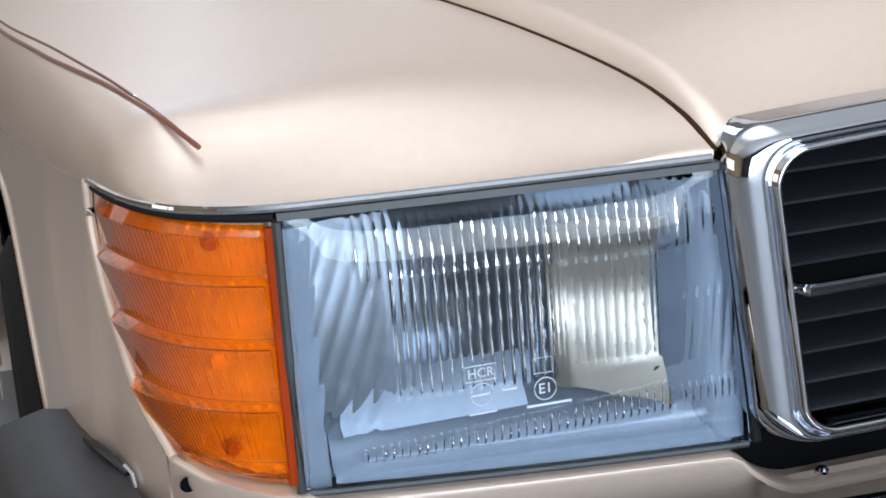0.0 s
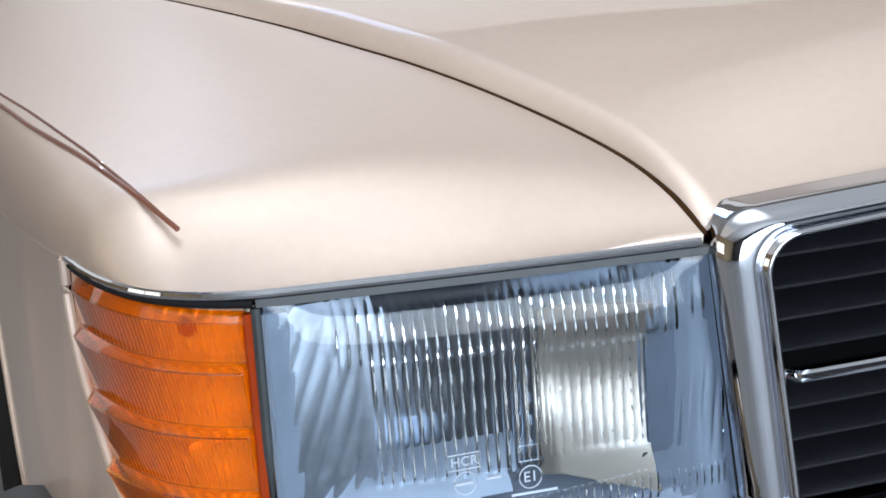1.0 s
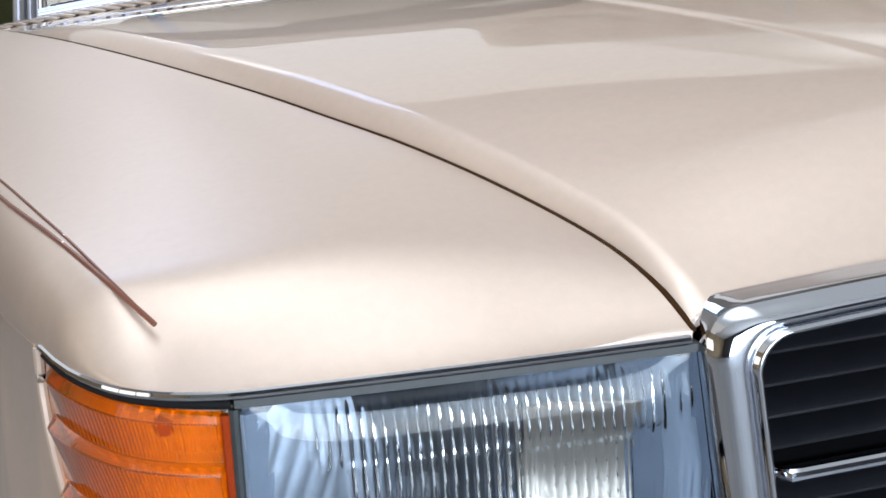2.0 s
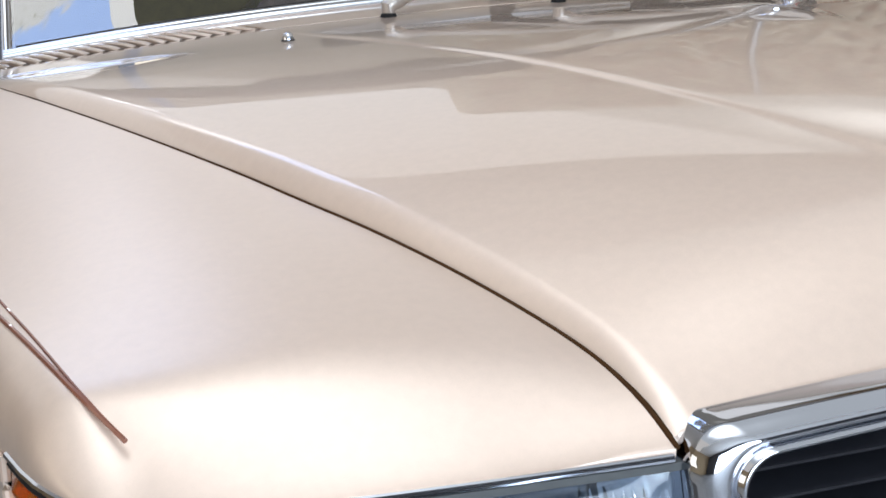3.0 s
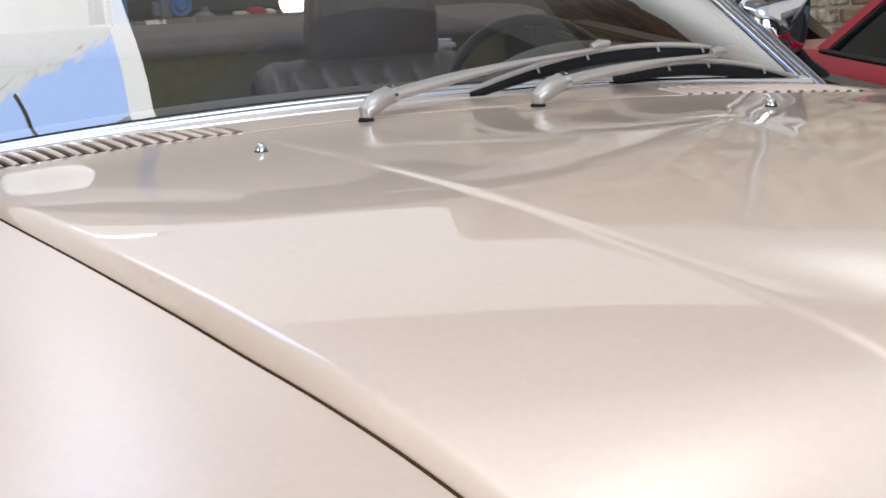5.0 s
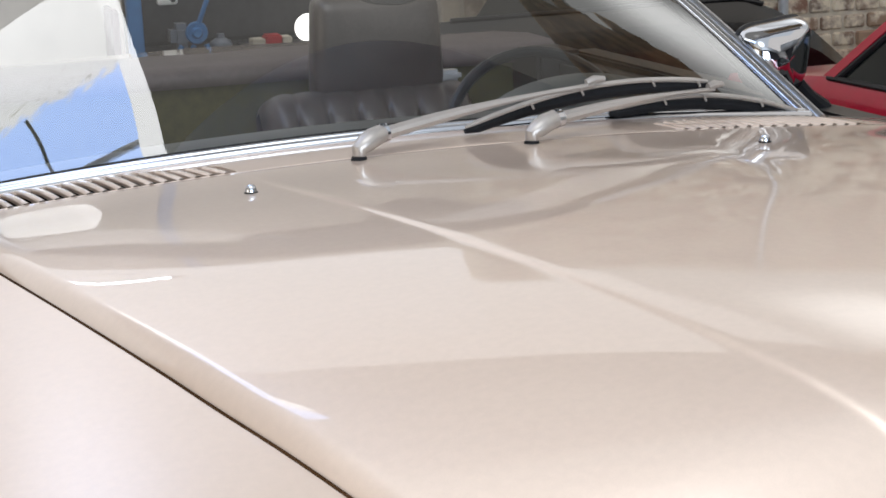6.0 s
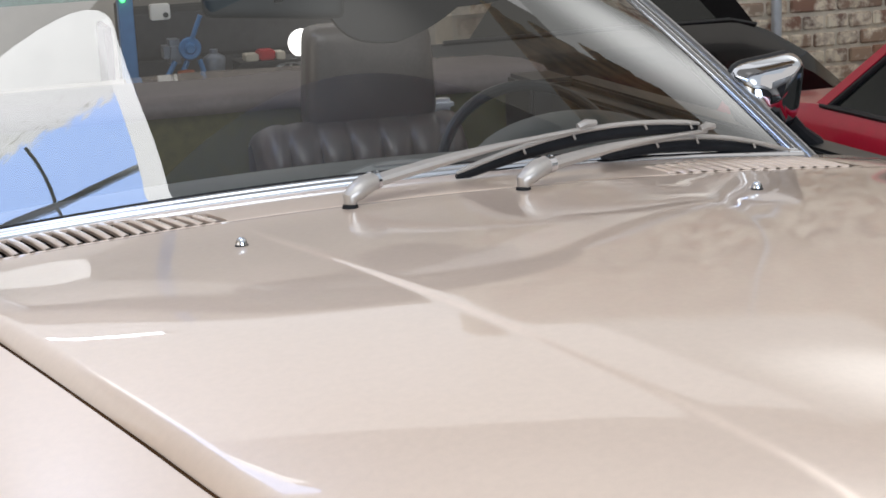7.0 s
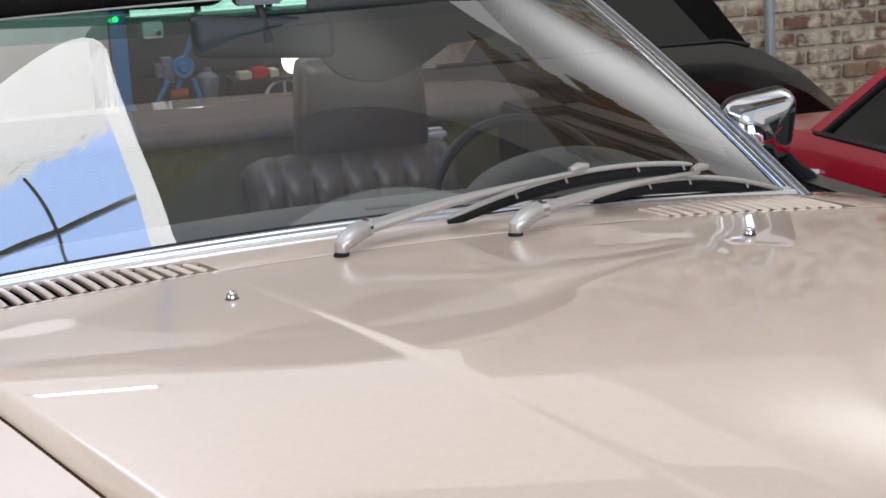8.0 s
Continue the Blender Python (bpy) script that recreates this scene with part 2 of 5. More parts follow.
# added overhead emitter that whitens the fender and hood front
FRONTGLOW = fading_glow("front_ceiling_glow", 0.30, 2.4, (-0.65, -0.2, 4.0), 2.0, 2.4)


def clear_glass(name, tint):
    m = bpy.data.materials.new(name)
    m.use_nodes = True
    n, l = m.node_tree.nodes, m.node_tree.links
    n.remove(n["Principled BSDF"])
    t, g, f, x = (n.new("ShaderNode" + k) for k in ("BsdfTransparent", "BsdfGlossy", "Fresnel", "MixShader"))
    t.inputs[0].default_value = (*tint, 1)
    g.inputs["Roughness"].default_value = 0.0
    f.inputs[0].default_value = 2.8
    l.new(f.outputs[0], x.inputs[0])
    l.new(t.outputs[0], x.inputs[1])
    l.new(g.outputs[0], x.inputs[2])
    l.new(x.outputs[0], n["Material Output"].inputs[0])
    return m


PANE = clear_glass("windscreen_glass", (0.93, 0.92, 0.885))
TEAL = clear_glass("green_shade_glass", (0.30, 0.66, 0.63))


# ---- mesh helpers ----
def finish(name, bm, mat, parent=None, label="", angle=35):
    bmesh.ops.recalc_face_normals(bm, faces=bm.faces)
    me = bpy.data.meshes.new(name)
    bm.to_mesh(me)
    bm.free()
    me.materials.append(mat)
    me.polygons.foreach_set("use_smooth", [True] * len(me.polygons))
    me.set_sharp_from_angle(angle=radians(angle))
    ob = new(name, me)
    ob.parent = parent
    if label:
        ob["label"] = label
    return ob


def part(name, bm, mat, parent, label="", angle=35):
    return finish(name, bm, mat, parent, label, angle)


def thing(name, label, category, at=(0, 0, 0), group=""):
    ob = new(name)
    ob.location = at
    ob.empty_display_size = 0.1
    return tagged(ob, label, category, group)


def box(bm, x0, x1, y0, y1, z0, z1, bevel=0.0):
    vs = [bm.verts.new((x, y, z)) for x in (x0, x1) for y in (y0, y1) for z in (z0, z1)]
    fs = [bm.faces.new([vs[i] for i in q]) for q in ((0, 1, 3, 2), (4, 6, 7, 5), (0, 4, 5, 1), (2, 3, 7, 6), (0, 2, 6, 4), (1, 5, 7, 3))]
    if bevel:
        es = list({e for f in fs for e in f.edges})
        bmesh.ops.bevel(bm, geom=es, offset=bevel, segments=2, affect="EDGES")
    return bm


def cube(x0, x1, y0, y1, z0, z1, bevel=0.0):
    return box(bmesh.new(), min(x0, x1), max(x0, x1), y0, y1, z0, z1, bevel)


def sheet(rows, bm=None, close=False):
    """A skin over rows of points."""
    bm = bm or bmesh.new()
    vs = [[bm.verts.new(p) for p in r] for r in rows]
    n = len(rows[0])
    for a, b in zip(vs, vs[1:]):
        for i in range(n if close else n - 1):
            q = [a[i], a[(i + 1) % n], b[(i + 1) % n], b[i]]
            try:
                bm.faces.new(q)
            except ValueError:
                pass
    return bm


def slab(rows, thick):
    """A skin with thickness, pushed along its normals."""
    bm = sheet(rows)
    bmesh.ops.recalc_face_normals(bm, faces=bm.faces)
    bmesh.ops.solidify(bm, geom=bm.faces[:], thickness=thick)
    return bm


def tube(points, radius, sides=10, bm=None, flat=1.0, up=(0, 0, 1)):
    """A rod along points; radius is a number or one for each point; flat squeezes it along up."""
    bm = bm or bmesh.new()
    pts = [Vector(p) for p in points]
    rs = radius if isinstance(radius, (list, tuple)) else [radius] * len(pts)
    rows = []
    for i, p in enumerate(pts):
        d = (pts[min(i + 1, len(pts) - 1)] - pts[max(i - 1, 0)]).normalized()
        a = d.cross(Vector(up))
        if a.length < 1e-4:
            a = d.cross(Vector((1, 0, 0)))
        a.normalize()
        b = a.cross(d)
        rows.append([p + rs[i] * (math.cos(k * 2 * math.pi / sides) * a + flat * math.sin(k * 2 * math.pi / sides) * b) for k in range(sides)])
    sheet(rows, bm, True)
    bm.faces.ensure_lookup_table()
    for row in (rows[0], rows[-1]):
        vs = [bm.verts.new(q) for q in row]
        bm.faces.new(vs)
    bmesh.ops.remove_doubles(bm, verts=bm.verts, dist=1e-6)
    return bm


def lathe(profile, sides=24, at=(0, 0, 0), axis="z", bm=None):
    """A turned body: profile rows of (radius, height)."""
    bm = bm or bmesh.new()
    rows = []
    for r, h in profile:
        row = []
        for k in range(sides):
            c, s = r * math.cos(k * 2 * math.pi / sides), r * math.sin(k * 2 * math.pi / sides)
            p = {"z": (c, s, h), "y": (c, h, s), "x": (h, c, s)}[axis]
            row.append(Vector(at) + Vector(p))
        rows.append(row)
    sheet(rows, bm, True)
    bmesh.ops.remove_doubles(bm, verts=bm.verts, dist=1e-6)
    return bm


def loop_tube(points, radius, sides=8, bm=None):
    pts = list(points)
    return tube(pts + [pts[0], pts[1]], radius, sides, bm)


def curve_at(table, y):
    """Smooth values between rows of (y, a, b, ...)."""
    ys = [r[0] for r in table]
    if y <= ys[0]:
        i = 0
    elif y >= ys[-1]:
        i = len(ys) - 2
    else:
        i = max(k for k in range(len(ys) - 1) if ys[k] <= y)
    out = []
    for c in range(1, len(table[0])):
        def slope(k):
            a, b = max(k - 1, 0), min(k + 1, len(ys) - 1)
            return (table[b][c] - table[a][c]) / (ys[b] - ys[a])
        h = ys[i + 1] - ys[i]
        u = (y - ys[i]) / h
        m0, m1, p0, p1 = slope(i) * h, slope(i + 1) * h, table[i][c], table[i + 1][c]
        if u < 0 or u > 1:
            out.append(p0 + (p1 - p0) * u)
        else:
            out.append((2 * u**3 - 3 * u**2 + 1) * p0 + (u**3 - 2 * u**2 + u) * m0 + (-2 * u**3 + 3 * u**2) * p1 + (u**3 - u**2) * m1)
    return out


def lin(a, b, n):
    return [a + (b - a) * i / (n - 1) for i in range(n)]


# ---- lines of the car, for one side, x counted outwards ----
GAP = [(0.0, 0.408, 0.783), (0.05, 0.415, 0.808), (0.121, 0.431, 0.830), (0.232, 0.473, 0.858), (0.343, 0.519, 0.880), (0.454, 0.562, 0.894),
       (0.565, 0.600, 0.905), (0.786, 0.670, 0.918), (1.008, 0.735, 0.9245), (1.2, 0.775, 0.9205), (1.43, 0.800, 0.907)]
CREASE = [(0.0, 0.03, 0.795), (0.03, 0.035, 0.811), (0.08, 0.048, 0.866), (0.135, 0.063, 0.903), (0.2, 0.082, 0.9225), (0.26, 0.100, 0.9325), (0.386, 0.136, 0.9455),
          (0.511, 0.171, 0.9535), (0.637, 0.203, 0.959), (0.762, 0.2345, 0.9612), (0.887, 0.2605, 0.9590), (1.013, 0.285, 0.9550), (1.138, 0.309, 0.9503), (1.264, 0.332, 0.9450),
          (1.43, 0.352, 0.9372)]
NOSE = [(0.40, 0.003), (0.55, 0.016), (0.70, 0.034), (0.75, 0.043), (0.79, 0.064), (0.82, 0.098), (0.845, 0.16), (0.858, 0.23)]
STRIPE_LINE = [(0.05, 0.765, 0.80), (0.112, 0.781, 0.815), (0.157, 0.800, 0.834), (0.227, 0.813, 0.842), (0.296, 0.824, 0.847), (0.365, 0.835, 0.850), (0.504, 0.855, 0.854),
               (0.711, 0.884, 0.856), (1.0, 0.905, 0.858), (1.45, 0.915, 0.86)]
SIDE = [(0.20, 0.858, 0.872), (0.4, 0.882, 0.908), (0.7, 0.906, 0.93), (1.0, 0.915, 0.945), (1.45, 0.915, 0.94)]
LAMP_EDGE = [(0.581, 0.830), (0.614, 0.843), (0.653, 0.850), (0.694, 0.8555), (0.74, 0.858), (0.78, 0.858)]
SEAM_Y = 1.43


def seam_z(x):
    return 0.942 - 0.056 * x * x


def nose_y(x):
    return curve_at(NOSE, max(x, 0.40))[0]


def nose_x(y):
    return curve_at([(b, a) for a, b in NOSE], y)[0]


def mirror_x(rows, s):
    return [[(s * p[0], p[1], p[2]) for p in r] for r in rows]


def hood_point(u, y, step=0.0014, soft=0.0048):
    """u runs from 0 on the centre line to 1 at the gap."""
    xg, zg = curve_at(GAP, y)
    xc, zc = curve_at(CREASE, y)
    late = max(0.0, min(1.0, (y - 0.75) / 0.40))
    late = late * late * (3 - 2 * late)
    k = max(0.0, min(1.0, (y - 0.10) / 0.35))
    roll = 0.0225 + 0.0075 * k
    rise = (0.0175 + 0.0065 * k) * min(1.0, 0.30 + y / 0.16) - 0.0060 * max(0.0, min(1.0, (y - 0.5) / 0.5)) - 0.0140 * max(0.0, min(1.0, (y - 1.0) / 0.43))
    xe, ze = xg - roll, zg + rise
    if u < 0.35:
        q = u / 0.35
        x = xc * q
        z = zc - 0.0015 + 0.004 * (1 - q * q)
    elif u < 0.85:
        q = (u - 0.35) / 0.5
        x = xc + (xe - xc) * q
        z = zc - 0.0015 - (zc - ze - 0.0015) * ((0.35 + 0.30 * late) * q + (0.65 - 0.30 * late) * q * q)
    else:
        q = (u - 0.85) / 0.15
        steep = (zc - ze - 0.0015) * (1.65 - 0.30 * late) / (xe - xc)
        x1, z1, x2, z2 = xg - 0.50 * roll, max(ze - steep * 0.50 * roll, zg + 0.003), xg - 0.0025, zg + 0.001
        x = (1 - q) ** 2 * xe + 2 * q * (1 - q) * x1 + q * q * x2
        z = (1 - q) ** 2 * ze + 2 * q * (1 - q) * z1 + q * q * z2
    fade = max(0.0, min(1.0, (1.38 - y) / 0.25))
    k = max(0.0, min(1.0, (y - 1.05) / 0.38)) ** 2
    z = z * (1 - k) + (seam_z(x) + 0.001 - (ze - z if u >= 0.85 else 0.0)) * k
    z -= step * fade * math.tanh((x - xc) / soft)
    return (x, y, z)


car = thing("car", "champagne gold metallic classic roadster with chrome grille parked on concrete", "car")

# hood
ys = [0.015, 0.021, 0.030, 0.036, 0.045, 0.06, 0.08, 0.10, 0.125] + lin(0.15, 1.36, 60) + [1.385, 1.405, 1.42, 1.427]
us = lin(0, 0.25, 6) + lin(0.27, 0.345, 12) + lin(0.35, 0.38, 13)[0:] + lin(0.40, 0.85, 20) + lin(0.86, 1, 15)
rows = []
for y in ys:
    sharp, worn = [hood_point(u, y) for u in us], [hood_point(u, y, 0.0012, 0.020) for u in us]
    rows.append([(-p[0], p[1], p[2]) for p in sharp[:0:-1]] + worn)
first, last = rows[0], rows[-1]
rows.append([(p[0], p[1] + 0.002, p[2] - 0.003) for p in last])
rows.append([(p[0], p[1] + 0.001, p[2] - 0.025) for p in last])
rows.insert(0, [(p[0], p[1] - 0.002, p[2] - 0.0015) for p in first])
rows.insert(0, [(p[0], p[1] - 0.0015, p[2] - 0.009) for p in first])
rows.insert(0, [(p[0], p[1] + 0.012, p[2] - 0.011) for p in first])
# the rolled edge turns under
rows = [[(r[0][0] + 0.018, r[0][1], r[0][2] - 0.001), (r[0][0] + 0.002, r[0][1], r[0][2] - 0.0015)] + r
        + [(r[-1][0] - 0.002, r[-1][1], r[-1][2] - 0.0015), (r[-1][0] - 0.018, r[-1][1], r[-1][2] - 0.001)] for r in rows]
part("hood", sheet(rows), PAINT, car, "champagne hood with two raised creases", 60)
for s in (-1, 1):
    rows = []
    for y in lin(0.02, 1.43, 40):
        xg, zg = curve_at(GAP, y)
        rows.append([(s * (xg - 0.04), y, zg - 0.012), (s * (xg - 0.004), y, zg - 0.007), (s * (xg + 0.006), y, zg - 0.005)])
    part("gap_strip", slab(rows, 0.003), SEAM, car, "dark brown strip under the hood gap, coloured as its shade")
    # bead painted dark brown to draw the gap's shaded line
    bead = [curve_at(GAP, y) for y in lin(0.004, 1.42, 70)]
    part("gap_bead", tube([(s * (p[0] + 0.0008), y, p[1] - 0.0006) for p, y in zip(bead, lin(0.004, 1.42, 70))], [0.0024 - 0.0014 * k for k in lin(0, 1, 70)], 8), SEAM, car, "dark brown bead drawn as the hood gap's shaded line")


# front fenders
def fender(s):
    rows = []
    nq = 30
    for j in range(nq + 1):
        q = j / nq
        row = []
        x0 = 0.4105 + (0.79 - 0.4105) * q
        y0 = nose_y(x0)
        for i in range(44):
            y = y0 + (1.43 - y0) * (i / 43) ** 1.7
            d = y - y0
            xg, zg = curve_at(GAP, y)
            xs, zs = curve_at(STRIPE_LINE, y)
            x = xg + 0.001 + (xs - xg - 0.001) * q
            z = zg + (zs - zg) * q + 0.012 * math.sin(math.pi * q)
            k = min(1, d / 0.11)
            x = x0 * (1 - k) ** 2 + x * (1 - (1 - k) ** 2)
            lift = 1 - (1 - k) ** 1.7
            lift += (1 - lift) * max(0.0, 1 - q / 0.3) ** 2
            row.append((x, y, 0.780 * (1 - lift) + z * lift))
        rows.append([(row[0][0], row[0][1] + 0.001, 0.775), (row[0][0], row[0][1] - 0.0006, row[0][2] - 0.0015)] + row)
    edge = rows[-1]
    out = [[] for _ in range(9)]
    for x, y, z in edge:
        if y < 0.23:
            cx = max(x + 0.001, nose_x(y))
        else:
            cx = curve_at(SIDE, y)[0]
        cz = 0.781 - 0.030 * max(0, min(1, (y - 0.23) / 0.4))
        for n, t in enumerate((0.12, 0.25, 0.4, 0.55, 0.7, 0.82, 0.92, 1.0)):
            out[n].append((x + (cx - x) * math.sin(math.pi * t / 2), y, z + (cz - z) * (1 - math.cos(math.pi * t / 2))))
        out[8].append((cx - 0.001, y, cz - 0.004))
    return sheet(mirror_x(rows + out, s))


def flank_rows():
    """The side below the crease, from the lamp's edge to the door, open over the wheel."""
    rows = []
    cy, cz, arch = 0.74, 0.31, 0.395
    for i in range(80):
        v = i / 79
        row = []
        for j in range(22):
            w = j / 21
            z = 0.779 + (0.30 - 0.779) * w
            xl = curve_at(LAMP_EDGE, max(z, 0.581))[0] if z > 0.581 else 0.832
            ylead = nose_y(min(xl, 0.858)) + 0.002
            y = ylead + (1.43 - ylead) * v
            if abs(y - cy) < arch:
                z = 0.779 + (max(cz + math.sqrt(arch * arch - (y - cy) ** 2), 0.30) - 0.779) * w
            c, wd = curve_at(SIDE, max(y, 0.2))
            t = (0.779 - z) / 0.48
            blend = max(0, min(1, (y - ylead) / 0.16))
            base = nose_x(min(y, 0.23)) if y < 0.23 else c
            bulge = (wd - c) * math.sin(min(1.0, t * 1.7) * math.pi / 2) * blend ** 0.8
            row.append((base + bulge, y, z - 0.030 * max(0, min(1, (y - 0.23) / 0.4)) * (1 - w)))
        rows.append(row)
    return rows


for s in (-1, 1):
    lip = []
    for y in lin(0.03, 1.43, 60):
        xg, zg = curve_at(GAP, y)
        lip.append([(s * (xg + 0.0012), y, zg - 0.0005), (s * (xg + 0.0008), y, zg - 0.004), (s * (xg + 0.003), y, zg - 0.04)])
    f = part("front_fender", fender(s), FENDERPAINT, car, "champagne fender with brown pinstripes", 50)
    part("inner_lip", sheet(lip), PAINT, f)
    rows = flank_rows()
    part("flank_panel", slab(mirror_x(rows, s), 0.002), PAINT, f)
    part("arch_lip", tube([(s * (r[-1][0] - 0.002), r[-1][1], r[-1][2]) for r in rows if abs(r[-1][1] - 0.74) < 0.394], 0.005, 8), PAINT, f)
    part("wheel_housing", slab([[(s * x, 0.74 + 0.42 * math.cos(a), 0.31 + 0.42 * math.sin(a)) for x in (0.5, 0.7, 0.90)] for a in lin(0, math.pi, 24)], 0.004), DARK, f, "black wheel housing")
    for k in (0, 1):
        pts = []
        for i in range(40):
            y = 0.112 + 1.3 * i / 39
            xs, zs = curve_at(STRIPE_LINE, y)
            fade = min(1, (y - 0.112) / 0.35)
            c = curve_at(SIDE, max(y, 0.2))[0]
            t = 0.20 * fade * k
            cz = 0.781 - 0.030 * max(0, min(1, (y - 0.23) / 0.4))
            pts.append((s * (xs + (c - xs) * math.sin(math.pi * t / 2) + 0.0004), y, zs + (cz - zs) * (1 - math.cos(math.pi * t / 2)) + 0.0006))
        part("pinstripe", tube(pts, 0.0022 if k else 0.0013, 6), STRIPE, f)
    # chrome line over the lamps, body flange beside the turn signal
    pts = [(s * x, nose_y(x) - 0.002, 0.7785) for x in lin(0.413, 0.857, 60)]
    part("chrome_trim", tube(pts, 0.0032, 8), CHROME, f, "thin chrome strip above the lamps")
    pts = [(s * (curve_at(LAMP_EDGE, z)[0] + 0.0010), nose_y(curve_at(LAMP_EDGE, z)[0]) - 0.001, z) for z in lin(0.777, 0.575, 30)]
    part("lamp_flange", tube(pts, 0.0042, 8), PAINT, f)


# headlight
def lens_z(x, b):
    zb = 0.556 - 0.012 * (0.738 - x) / 0.34
    return zb + (0.7690 - zb) * b


def lens_right(b):
    return 0.386 + 0.022 * b


def window(v, a, b, soft):
    return max(0.0, min(1.0, (v - a) / soft)) * max(0.0, min(1.0, (b - v) / soft))


def flute(x, z):
    """Depth of the moulded ribs on the inside of the lens."""
    wave = abs(math.sin(math.pi * x / 0.0079))
    fine = abs(math.sin(math.pi * x / 0.0039))
    d = 0.0025 * wave * window(x, 0.425, 0.700, 0.012) * window(z, 0.712, 0.767, 0.012)
    d += 0.0026 * wave * window(x, 0.541, 0.672, 0.004) * window(z, 0.622, 0.722, 0.004)
    d += 0.0017 * wave ** 0.3 * window(x, 0.462, 0.541, 0.002) * window(z, 0.630, 0.716, 0.003)
    d += 0.0020 * abs(math.sin(math.pi * x / 0.0120)) * window(x, 0.410, 0.462, 0.004) * window(z, 0.690 + (0.462 - x) * 0.5, 0.756, 0.02)
    d += 0.0012 * abs(math.sin(math.pi * (x + 0.12 * z) / 0.0105)) * window(x, 0.396, 0.452, 0.004) * window(z, 0.600, 0.690, 0.02)
    d += 0.0018 * abs(math.sin(math.pi * (x + 0.35 * z) / 0.0135)) * window(x, 0.675, 0.733, 0.006) * window(z, 0.600, 0.760, 0.01)
    broad = abs(math.sin(math.pi * x / 0.0064))
    d += 0.0024 * broad * window(x, 0.452, 0.700, 0.005) * window(z, 0.572 + (0.70 - x) * 0.045, 0.586 + (0.70 - x) * 0.095, 0.005)
    d += 0.0015 * broad * window(x, 0.398, 0.452, 0.004) * window(z, 0.583, 0.606, 0.006)
    d += 0.0006 * fine * window(x, 0.398, 0.730, 0.004) * window(z, 0.556, 0.575, 0.008)
    return d


def headlight(s, fine):
    h = new("headlight")
    h.parent = car
    nx, nz = (340, 90) if fine else (60, 20)
    outer, inner = [], []
    for j in range(nz + 1):
        b = j / nz
        ro, ri = [], []
        for i in range(nx + 1):
            a = i / nx
            x = lens_right(b) + (0.7365 - lens_right(b)) * a
            z = lens_z(x, b)
            dome = 0.012 * (1 - (2 * a - 1) ** 6) * (1 - (2 * b - 1) ** 6)
            y = nose_y(x) - dome
            ro.append((x, y, z))
            ri.append((x, y + 0.0055 - (flute(x, z) if fine else 0), z))
        outer.append(ro)
        inner.append(ri)
    bm = sheet(mirror_x(outer, s))
    sheet(mirror_x(inner, s), bm)
    for a, b in ((outer[0], inner[0]), (outer[-1], inner[-1]), ([r[0] for r in outer], [r[0] for r in inner]), ([r[-1] for r in outer], [r[-1] for r in inner])):
        sheet(mirror_x([a, b], s), bm)
    bmesh.ops.remove_doubles(bm, verts=bm.verts, dist=1e-6)
    lens = part("lens", bm, GLASS, h, "clear glass lens with moulded ribs", 50)
    lens.visible_shadow = False
    # reflectors and housing behind the lens
    def bowl(x0, x1, cx, cz, r, depth, low, top, back=0.011, n=44):
        rows = []
        for x in lin(x0, x1, n):
            row = []
            for b in lin(low, top, n):
                z = lens_z(x, b)
                k = 1 - ((x - cx) / r) ** 2 - ((z - cz) / (1.35 * r)) ** 2
                row.append((s * x, nose_y(x) + back + (0.045 * max(0.0, min(1.0, (0.556 - x) / 0.016)) if back > 0.012 else 0.0) + depth * 0.5 * (k + math.sqrt(k * k + 0.02)), z))
            rows.append(row)
        return sheet(rows)
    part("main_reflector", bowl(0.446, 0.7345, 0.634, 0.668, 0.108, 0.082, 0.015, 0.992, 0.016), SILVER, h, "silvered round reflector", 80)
    # paler sheet stands in for bright reflections on the bowl's outer side
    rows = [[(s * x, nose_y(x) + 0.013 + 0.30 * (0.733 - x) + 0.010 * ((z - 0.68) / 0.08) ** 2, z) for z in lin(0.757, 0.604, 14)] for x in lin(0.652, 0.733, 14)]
    part("outer_reflector", slab(rows, 0.002), PALESILVER, h, "paler silver added over the reflector as its bright reflections", 80)
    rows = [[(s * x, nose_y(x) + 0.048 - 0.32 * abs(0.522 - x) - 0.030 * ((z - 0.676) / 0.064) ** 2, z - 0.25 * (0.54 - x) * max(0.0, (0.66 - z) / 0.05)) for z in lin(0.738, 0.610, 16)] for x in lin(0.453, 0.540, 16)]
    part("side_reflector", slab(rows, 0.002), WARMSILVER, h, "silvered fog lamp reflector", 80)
    rows = [[(s * x, nose_y(x) + y, z + lens_z(x, 0) - 0.556) for y, z in ((0.012, 0.556), (0.015, 0.566), (0.020, 0.576), (0.022, 0.583), (0.026, 0.592), (0.034, 0.602), (0.044, 0.610), (0.075, 0.616))] for x in lin(0.398, 0.715, 20)]
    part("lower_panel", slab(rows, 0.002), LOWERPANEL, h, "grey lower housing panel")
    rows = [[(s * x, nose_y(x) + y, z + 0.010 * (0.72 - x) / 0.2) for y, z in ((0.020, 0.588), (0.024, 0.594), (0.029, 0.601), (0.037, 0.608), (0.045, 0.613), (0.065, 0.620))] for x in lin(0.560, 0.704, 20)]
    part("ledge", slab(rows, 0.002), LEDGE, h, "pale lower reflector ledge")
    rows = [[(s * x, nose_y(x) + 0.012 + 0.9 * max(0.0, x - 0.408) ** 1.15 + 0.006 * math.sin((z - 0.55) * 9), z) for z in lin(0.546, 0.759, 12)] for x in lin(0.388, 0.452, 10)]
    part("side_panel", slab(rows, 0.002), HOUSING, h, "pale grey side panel")
